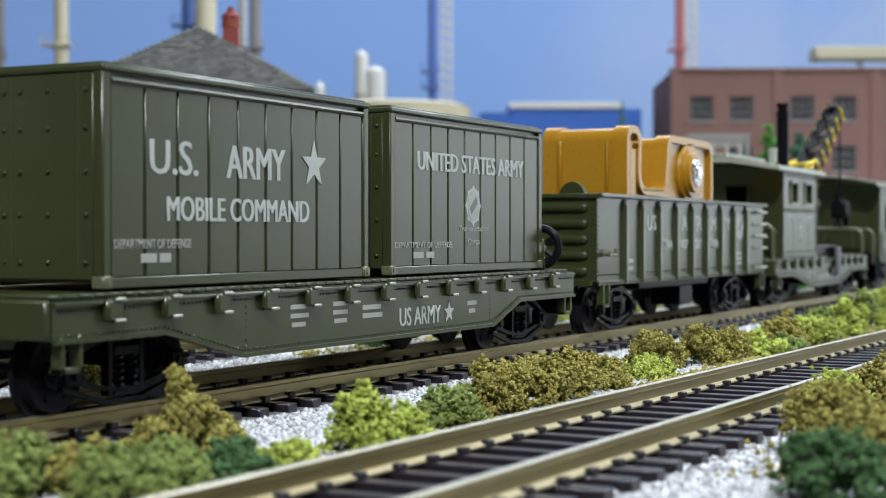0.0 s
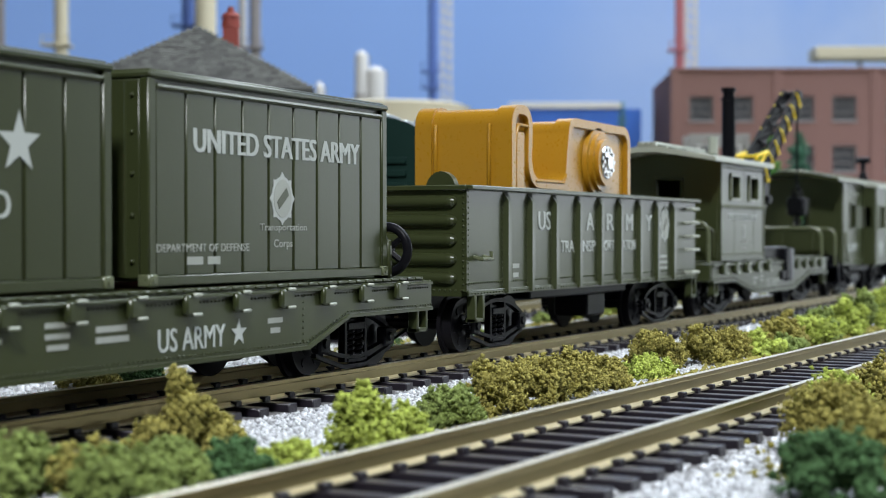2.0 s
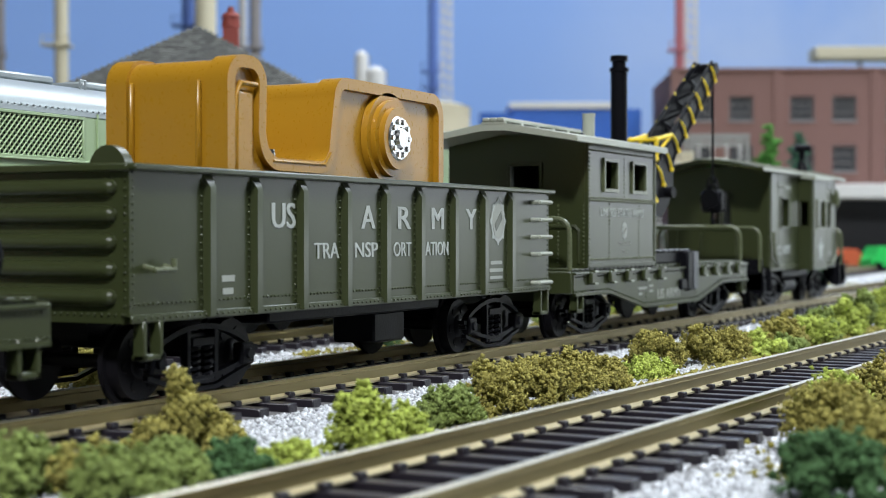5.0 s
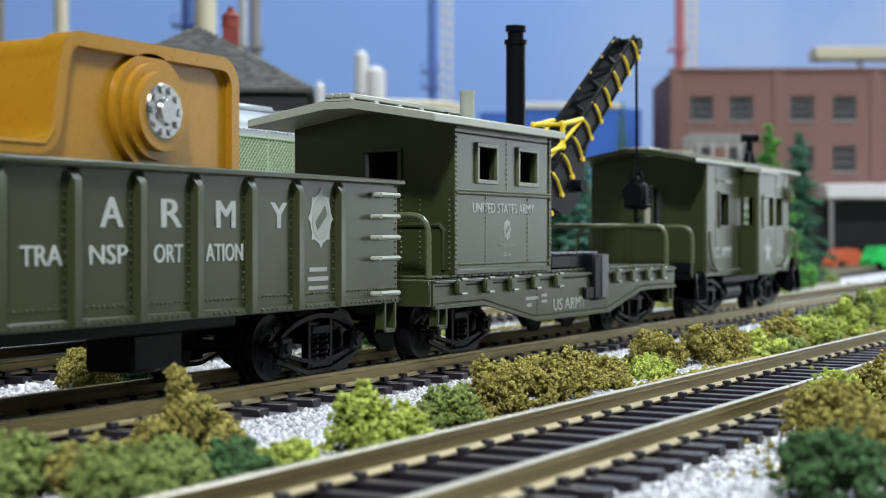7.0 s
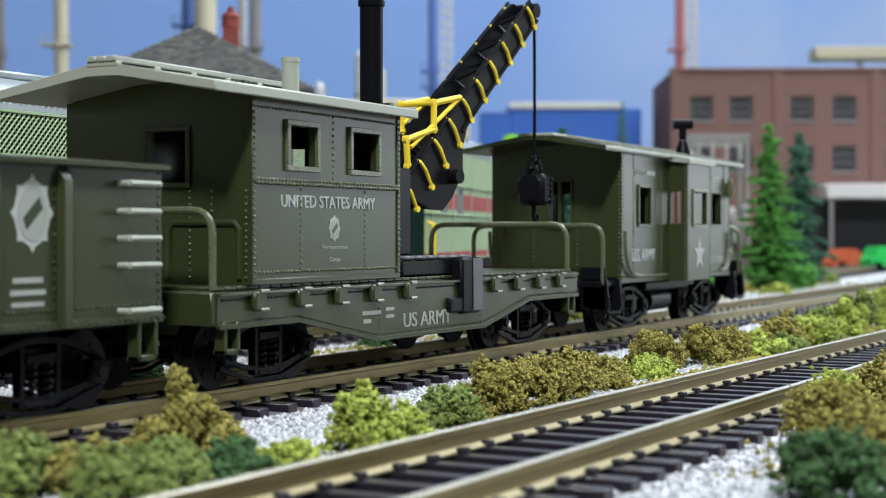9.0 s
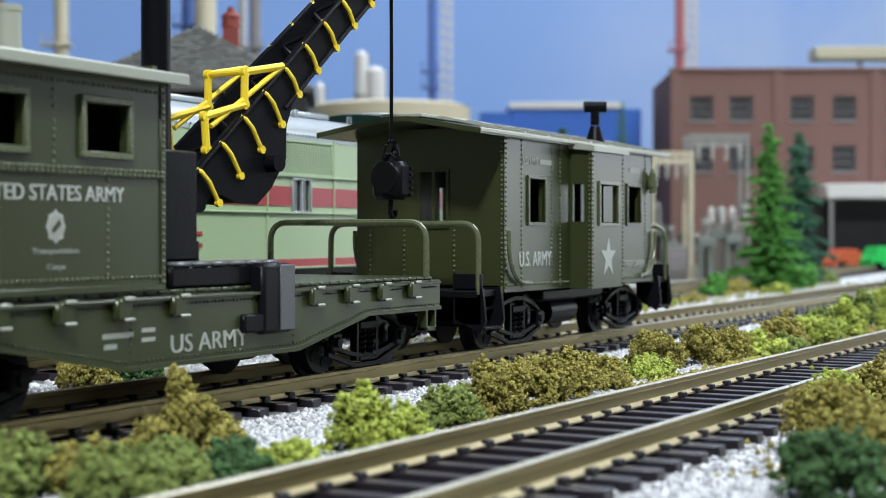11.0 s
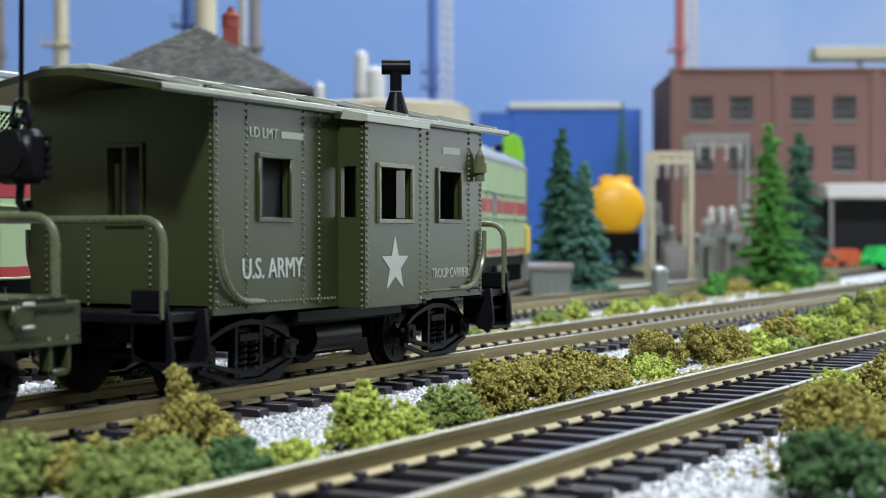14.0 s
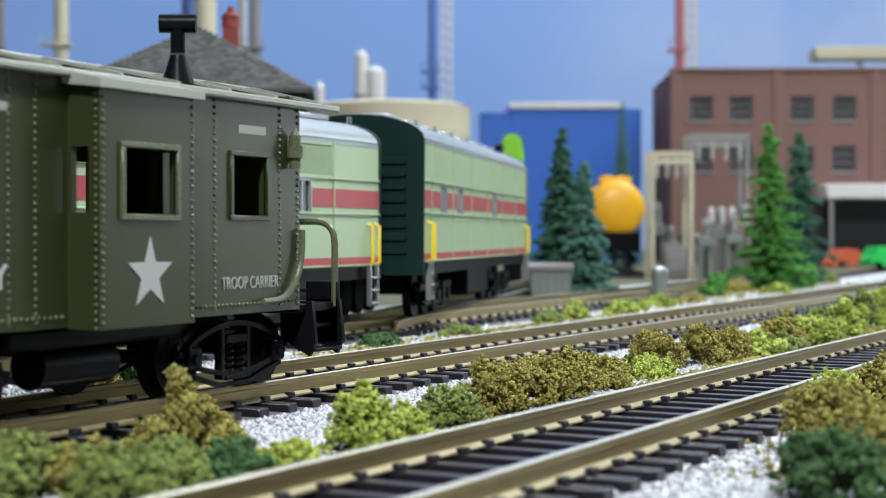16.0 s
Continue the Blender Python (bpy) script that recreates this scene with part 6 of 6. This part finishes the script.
def brick_factory():
    d = 1300.0
    th = facing("brick_factory", "three-storey red-brown brick factory with dark windows", "factory", 0.1463, d, turn=-2)
    L, top = 330.0, 156.3 + 4.4
    u = 1300 / 2753.7
    wins = []
    rows = [(115.3 + 4.4, 135.6 + 4.4), (72.8 + 4.4, 94.5 + 4.4), (12, 36)]
    for c in (54, 124, 231, 305, 400, 474, 560, 634):
        for lo, hi in rows[:2] if c < 200 or c > 200 else rows:
            wins.append(((c - 21) * u, (c + 21) * u, lo, hi))
    bm = bmesh.new()
    pierced(bm, 0, L, 0, top, 0, 6, wins)
    part("front_wall", bm, BRICK, th, smooth=False)
    for b in ((0, 6, 6, 150), (L - 6, L, 6, 150), (6, L - 6, 144, 150)):
        bm = bmesh.new()
        box(bm, *b, 0, top)
        part("wall", bm, BRICK, th, smooth=False)
    bm = bmesh.new()
    box(bm, 6, L - 6, 6, 144, top - 8, top - 6)
    part("roof", bm, SLATE, th, smooth=False)
    for x in (0, 180 * u, 350 * u, 520 * u, L - 7):
        bm = bmesh.new()
        box(bm, x, x + 7, -2.2, 0, 0, top + 1.5, 0.4)
        part("pilaster", bm, BRICK, th)
    bm = bmesh.new()
    box(bm, -1.5, L + 1.5, -2.8, 4, top, top + 2.6, 0.4)
    part("coping", bm, BRICK, th)
    for a, b, lo, hi in wins:
        bm = bmesh.new()
        frame_ring(bm, a + 1, b - 1, lo + 1, hi - 1, 1.0, 2, 4)
        for k in (1, 2, 3):
            x = a + (b - a) * k / 4
            box(bm, x - 0.35, x + 0.35, 2.2, 3.6, lo, hi)
        for k in (1, 2):
            z = lo + (hi - lo) * k / 3
            box(bm, a, b, 2.2, 3.6, z - 0.35, z + 0.35)
        box(bm, a - 1.0, b + 1.0, -1.2, 2, lo - 1.6, lo, 0.2)
        win = part("window", bm, FRAME_GREY, th)
        bm = bmesh.new()
        box(bm, a, b, 4.1, 4.6, lo, hi)
        part("pane", bm, GLASS_DARK, win)
    bm = bmesh.new()
    x0 = 119.4
    box(bm, x0, L, -46, -0.1, 49.4 + 4.4, 61.0 + 4.4, 0.8)
    aw = part("loading_canopy", bm, OFF_WHITE, th, "off-white flat loading canopy")
    bm = bmesh.new()
    for x in (x0 + 3, x0 + 60, x0 + 120):
        box(bm, x, x + 3, -45, -42, 0, 49.4 + 4.4)
    part("post", bm, FRAME_GREY, aw)
    # near-black sheet across the wall below the canopy
    bm = bmesh.new()
    box(bm, x0 - 12, L, -2.6, -2.2, 0, 49.0 + 4.4)
    part("dock_sheet", bm, mat("near_black_sheet", (0.015, 0.015, 0.018), 0.7, 0, 0.3, 6), th, "near-black sheet over the wall below the canopy")
    return th


brick_factory()


def blue_shed():
    d = 1400.0
    th = facing("blue_shed", "blue ribbed shed with off-white roof edge", "shed", 0.0439, d)
    w, h = 116.9, 133.2 + 4.4
    bm = bmesh.new()
    box(bm, 0, w, 0, 90, 0, h)
    part("wall", bm, BLUE, th, smooth=False)
    for k in range(30):
        bm = bmesh.new()
        x = w * (k + 0.3) / 30
        box(bm, x, x + 1.2, -0.9, -0.01, 0, h - 0.5)
        part("rib", bm, BLUE, th)
    bm = bmesh.new()
    box(bm, -2, 99.1, -3, 92, h, h + 6, 0.5)
    part("roof", bm, OFF_WHITE, th)
    ob = facing("blue_annexe", "low blue ribbed annexe beside the shed", "shed", 0.0243, 1390.0)
    bm = bmesh.new()
    hh = 127.9 + 4.4
    box(bm, 0, 26.8, 0, 60, 0, hh)
    part("wall", bm, BLUE, ob)
    for k in range(7):
        bm = bmesh.new()
        box(bm, 1 + k * 3.8, 2 + k * 3.8, -0.8, -0.01, 0, hh - 0.5)
        part("rib", bm, BLUE, ob)
    bm = bmesh.new()
    box(bm, -0.6, 26.8 + 0.2, -1, 61, hh, hh + 1.2, 0.2)
    part("roof", bm, BLUE, ob)


blue_shed()

# storage tank with its ladder and rim
tank = facing("storage_tank", "cream cylindrical storage tank with flat top", "storage tank", -0.0341, 1130.0)
TR, TH = 58.3, 111.8 + 4.4
bm = bmesh.new()
tube(bm, (0, 0, 0), (0, 0, TH), TR, n=56)
part("shell", bm, CREAM, tank)
bm = bmesh.new()
tube(bm, (0, 0, TH), (0, 0, TH + 2.4), TR + 0.8, TR * 0.9, 56)
part("lid", bm, CREAM, tank)
bm = bmesh.new()
for z in np.arange(14, TH, 16):
    tube(bm, (0, 0, z), (0, 0, z + 0.8), TR + 0.4, n=56)
part("weld_band", bm, CREAM, tank)

# cream silos
for a, d, r, top in ((-0.0523, 1500.0, 6.4, 197.4), (-0.0432, 1500.0, 9.4, 182.2), (-0.0792, 1300.0, 4.0, 147.8)):
    silo = facing("silo", "off-white slim process column with domed cap", "silo", a, d, "process columns")
    bm = bmesh.new()
    tube(bm, (0, 0, 0), (0, 0, top), r, n=18)
    tube(bm, (0, 0, top), (0, 0, top + 4.4), r, r * 0.35, 18)
    part("shell", bm, OFF_WHITE, silo)
    bm = bmesh.new()
    for z in (top * 0.5, top * 0.8):
        tube(bm, (0, 0, z), (0, 0, z + 1), r + 2.2, n=18)
    bent(bm, [(r + 1, -1, 0), (r + 1, -1, top)], 0.5, 6)
    part("gallery", bm, FRAME_GREY, silo)


def mast(a, d, w, colour, label, top=330.0, lattice=True):
    th = facing("lattice_tower", label, "tower", a, d, "works towers")
    for s in (-1, 1):
        for q in (-1, 1):
            bm = bmesh.new()
            box(bm, s * w / 2 - 0.8, s * w / 2 + 0.8, q * w / 2 - 0.8, q * w / 2 + 0.8, 0, top)
            part("leg", bm, colour, th)
    bm = bmesh.new()
    n = int(top / w)
    for k in range(n):
        z0, z1 = k * w, (k + 1) * w
        for s in (-1, 1):
            tube(bm, (-w / 2, s * w / 2, z0), (w / 2, s * w / 2, z1), 0.7, n=5)
            tube(bm, (s * w / 2, -w / 2, z1), (s * w / 2, w / 2, z0), 0.7, n=5)
            box(bm, -w / 2, w / 2, s * w / 2 - 0.6, s * w / 2 + 0.6, z1 - 0.7, z1 + 0.7)
    part("bracing", bm, colour, th)
    return th


mast(0.0022, 1600.0, 11, OFF_WHITE, "white lattice tower against the sky")
mast(0.1591, 1500.0, 10, OFF_WHITE, "pale lattice tower behind the factory")


def column(a, d, r, colour, label, top=330.0, deck=()):
    th = facing("works_column", label, "column", a, d, "works columns")
    bm = bmesh.new()
    tube(bm, (0, 0, 0), (0, 0, top), r, n=18)
    part("shaft", bm, colour, th)
    for z in deck:
        bm = bmesh.new()
        box(bm, -r * 2.6, r * 1.4, -r * 1.6, r * 1.6, z, z + 2.2, 0.4)
        for s in (-2.5, 1.3):
            box(bm, r * s, r * s + 1, -r * 1.6, -r * 1.6 + 1, z, z + 9)
        bent(bm, [(-r * 2.5, -r * 1.5, z + 9), (r * 1.4, -r * 1.5, z + 9)], 0.5, 6)
        part("platform", bm, colour, th)
    return th


column(-0.0065, 1580.0, 4.6, TOWER_BLUE, "blue works column with platform", 330, (188.5, 172.4))
column(0.1518, 1480.0, 4.2, TOWER_RED, "red works column with small platform", 330, (198.3,))
column(-0.2451, 1500.0, 6.8, CREAM, "beige process column", 330, (205.6,))
column(-0.1638, 1520.0, 6.0, TOWER_BLUE, "blue-grey process column", 330, (227.4,))
column(-0.1525, 1480.0, 10.4, CREAM, "thick beige process column", 330)
column(-0.1286, 1540.0, 4.2, OFF_WHITE, "off-white process column", 330)
column(-0.1206, 1520.0, 5.6, FRAME_GREY, "grey process column", 330, (205.3,))
column(-0.284, 1500.0, 4.0, FRAME_GREY, "grey process column with pipe deck", 330, (196.3,))

# flat canopy on a post
can = facing("roof_canopy", "pale flat canopy high on a post", "canopy", 0.24, 1750.0)
bm = bmesh.new()
box(bm, 0, 130, 0, 40, 218.0 + 4.4, 232.0 + 4.4, 1)
part("slab", bm, CREAM, can)
bm = bmesh.new()
box(bm, 52, 56, 18, 22, 0, 218.0 + 4.4)
part("post", bm, FRAME_GREY, can)

# yellow tank car end-on
tc = facing("tank_car", "yellow tank car seen end-on at the yard", "tank car", 0.1118, 936.0)
bm = bmesh.new()
cz = 35.7 + 4.4
rr0 = 17.0
tube(bm, (0, 0, cz), (0, 120, cz), rr0, n=32)
for k in range(6):
    a0, a1 = math.pi / 2 * k / 6, math.pi / 2 * (k + 1) / 6
    tube(bm, (0, -5.5 * math.sin(a0), cz), (0, -5.5 * math.sin(a1), cz), rr0 * math.cos(a0), max(0.05, rr0 * math.cos(a1)), 32, False)
part("tank", bm, YELLOW_TANK, tc)
bm = bmesh.new()
box(bm, -9.5, 9.5, 6, 16, cz + rr0 - 4, cz + rr0 + 2.4, 0.6)
tube(bm, (-5, 10, cz + rr0), (-5, 10, cz + rr0 + 3.4), 3, n=12)
tube(bm, (4, 10, cz + rr0), (4, 10, cz + rr0 + 3.2), 3, n=12)
part("dome", bm, YELLOW_TANK, tc)
bm = bmesh.new()
box(bm, -14, 14, -4, 122, 14, cz - rr0 + 3, 0.5)
for y in (10, 26, 96, 112):
    for s in (-1, 1):
        tube(bm, (s * 7.5, y, 9.0), (s * 9.6, y, 9.0), 4.7, n=18)
for s in (-1, 1):
    box(bm, s * 11.5 - 1, s * 11.5 + 1, 4, 32, 7, 12, 0.5)
box(bm, -3, 3, -9, -3, 10, 13, 0.4)
part("chassis", bm, BLACK, tc)


def yard_track(a, d, L):
    th = facing("yard_track", "rusty yard track under the tank car", "railway track", a, d, "tracks")
    bm = bmesh.new()
    for s in (-1, 1):
        box(bm, s * 8.7 - 0.5, s * 8.7 + 0.5, -60, L, 1.8, 4.2)
    part("rail", bm, RAIL_SIDE, th)
    bm = bmesh.new()
    for k in range(int((L + 60) / 7.7)):
        box(bm, -14.5, 14.5, -60 + k * 7.7, -57 + k * 7.7, 0.3, 1.8)
    part("sleepers", bm, SLEEPER, th)["kind"] = "stuff"


yard_track(0.1118, 936.0, 160)

# hut, marker post, lime cab
hut = facing("lineside_hut", "small grey-green hut with a pale lid", "hut", 0.0694, 570.0)
bm = bmesh.new()
box(bm, -7.4, 7.4, 0, 11, 0, 7.3 + 4.4, 0.3)
for k in range(5):
    box(bm, -6.6 + k * 2.7, -5.0 + k * 2.7, -0.3, 0, 0.8, 6.9 + 3.4, 0.1)
part("body", bm, GREY_GREEN, hut)
bm = bmesh.new()
prism_x(bm, [(-1, 7.3 + 4.4), (12, 7.3 + 4.4), (12, 8.0 + 5.2), (5.5, 9.6 + 4.8), (-1, 8.0 + 5.2)], -8.4, 8.4)
part("roof", bm, FRAME_GREY, hut)
post = facing("marker_post", "squat grey steel post with bright domed cap", "post", 0.1394, 548.0)
bm = bmesh.new()
tube(bm, (0, 0, 0), (0, 0, 11.4), 2.9, n=20)
tube(bm, (0, 0, 0), (0, 0, 1.2), 3.5, n=20)
part("shaft", bm, GREY_GREEN, post)
bm = bmesh.new()
tube(bm, (0, 0, 11.4), (0, 0, 12.6), 3.1, 2.9, 20)
tube(bm, (0, 0, 12.6), (0, 0, 13.6), 2.9, 1.2, 20)
part("cap", bm, STEEL, post)
lime = facing("machine_cab", "lime green rounded machine cab behind the locomotive", "machine", 0.0443, 700.0)
bm = bmesh.new()
prism_y(bm, [(-4.5, 46), (5.5, 46), (5.5, 62.3), (3.5, 65.4 + 4.4), (-2, 65.9 + 4.4), (-4.5, 63.8 + 4)][::-1], 0, 11)
bmesh.ops.bevel(bm, geom=bm.edges[:], offset=1.2, segments=3, affect="EDGES")
part("shell", bm, LIME, lime)
bm = bmesh.new()
tube(bm, (-4.2, -0.6, 59.3 + 4.4), (-8, -0.6, 59.3 + 4.4), 1.8, 1.2, 12)
box(bm, -3.6, 4.6, 1, 10, 0, 46.2, 0.3)
part("arm", bm, BLACK, lime)


GANTRY = mat("weathered_grey_gantry", (0.24, 0.235, 0.22), 0.5, 0.2, 0.2, 6)
BROWN_GREY = mat("rusty_grey_casing", (0.16, 0.14, 0.12), 0.6, 0, 0.3, 6)


def substation():
    d = 850.0
    th = facing("substation_gantry", "grey lattice substation gantry with insulators and transformer", "substation", 0.1347, d)
    u = d / 2753.7
    for x0, x1, y, top, col in ((0, 68, 0, 64.5 + 4.4, CREAM), (76, 176, 14, 75.0 + 4.4, GANTRY)):
        x0, x1 = x0 * u, x1 * u
        for x in (x0, x1):
            for yy in (y, y + 22):
                bm = bmesh.new()
                box(bm, x - 1.15, x + 1.15, yy - 1.15, yy + 1.15, 0, top, 0.2)
                for k in range(7):
                    tube(bm, (x - 1.1, yy - 1.3, top * k / 7), (x + 1.1, yy - 1.3, top * (k + 1) / 7), 0.35, n=5)
                part("post", bm, col, th)
        for yy in (y, y + 22):
            bm = bmesh.new()
            box(bm, x0 - 1.5, x1 + 1.5, yy - 1, yy + 1, top - 5.0, top - 3.0)
            box(bm, x0 - 1.5, x1 + 1.5, yy - 1, yy + 1, top - 1.0, top + 1.2)
            n = 8
            for k in range(n):
                xa, xb = x0 + (x1 - x0) * k / n, x0 + (x1 - x0) * (k + 1) / n
                tube(bm, (xa, yy, top - 3.5 if k % 2 else top), (xb, yy, top if k % 2 else top - 3.5), 0.5, n=5)
            part("beam", bm, col, th)
        for k in range(4):
            x = x0 + (x1 - x0) * (k + 0.5) / 4
            bm = bmesh.new()
            for j in range(5):
                tube(bm, (x, y, top - 5 - j * 1.6), (x, y, top - 5.9 - j * 1.6), 1.4, 1.0, 10)
            tube(bm, (x, y, top - 4), (x, y, top - 14), 0.4, n=6)
            part("insulator", bm, OFF_WHITE, th)
    bm = bmesh.new()
    box(bm, 96 * u, 168 * u, -8, 8, 0, 31, 0.8)
    case = part("transformer", bm, BROWN_GREY, th)
    for k in range(9):
        bm = bmesh.new()
        box(bm, (98 + k * 7.6) * u, (101 + k * 7.6) * u, -11, -8.1, 3, 27, 0.2)
        part("cooling_fin", bm, BROWN_GREY, case)
    for k in range(4):
        bm = bmesh.new()
        tube(bm, ((104 + k * 18) * u, 0, 31), ((104 + k * 18) * u, 0, 40), 1.6, 0.9, 10)
        for j in range(4):
            tube(bm, ((104 + k * 18) * u, 0, 32 + j * 2), ((104 + k * 18) * u, 0, 33 + j * 2), 2.1, 1.7, 10)
        part("bushing", bm, OFF_WHITE, th)
    bm = bmesh.new()
    box(bm, 20 * u, 60 * u, -5, 8, 0, 18, 0.6)
    box(bm, 26 * u, 54 * u, -6, -5, 4, 14, 0.3)
    part("switch_box", bm, FRAME_GREY, th)


substation()
for k, (a, d, h) in enumerate(((0.1384, 900.0, 44), (0.1474, 880.0, 30), (0.1569, 910.0, 38), (0.1692, 830.0, 34), (0.1783, 840.0, 40), (0.1867, 835.0, 36), (0.1939, 845.0, 42), (0.1641, 870.0, 26))):
    br = facing("circuit_breaker", "grey switchgear stand with ribbed pale insulator", "switchgear", a, d, "substation switchgear")
    bm = bmesh.new()
    for sx in (-3.4, 2.2):
        for sy in (0, 6):
            box(bm, sx, sx + 1.2, sy, sy + 1.2, 0, h * 0.55)
    box(bm, -4.2, 4.2, -1, 8, h * 0.55, h * 0.68, 0.5)
    part("stand", bm, GREY_GREEN, br)
    bm = bmesh.new()
    for j in range(6):
        z = h * 0.68 + j * h * 0.05
        tube(bm, (0, 3.5, z), (0, 3.5, z + h * 0.03), 2.6, 1.7, 12)
    tube(bm, (0, 3.5, h * 0.68), (0, 3.5, h), 1.2, n=10)
    part("insulator", bm, GANTRY, br)

# small bright vehicles at the loading dock
for a, d, w, h, colour, word in ((0.26, 1050.0, 30.0, 15.0, ORANGE, "orange-red"), (0.2804, 1020.0, 20.0, 17.0, GREEN_PLASTIC, "bright green")):
    v = facing("toy_vehicle", f"{word} model vehicle parked by the dock", "vehicle", a, d, "parked model vehicles", turn=18)
    bm = bmesh.new()
    prism_y(bm, [(-w / 2, 3.4), (w / 2, 3.4), (w / 2, h * 0.55), (w * 0.25, h * 0.62), (w * 0.12, h), (-w * 0.28, h), (-w * 0.36, h * 0.62), (-w / 2, h * 0.55)][::-1], -8, 8)
    bmesh.ops.bevel(bm, geom=bm.edges[:], offset=0.8, segments=2, affect="EDGES")
    part("body", bm, colour, v)
    for x in (-w * 0.3, w * 0.3):
        for y in (-8, 8):
            bm = bmesh.new()
            tube(bm, (x, y - 1.2, 3.4), (x, y + 1.2, 3.4), 3.4, n=18)
            part("wheel", bm, BLACK, v)


def travelled(t):
    """Millimetres that the train has rolled after t seconds."""
    return 29.72 * t - 0.0336 * t * t + 0.3


def motions():
    for ob, x, y in MOVERS:
        walk(ob, [(0.5 * k, pose((x - travelled(0.5 * k)) * S, y * S, 0)) for k in range(33)])
    for w, x in WHEELS:
        walk(w, [(0.2 * k, pose(x * S, 0, WHEEL_R * S, 0, -math.degrees(travelled(0.2 * k) / WHEEL_R), 0)) for k in range(81)])


motions()
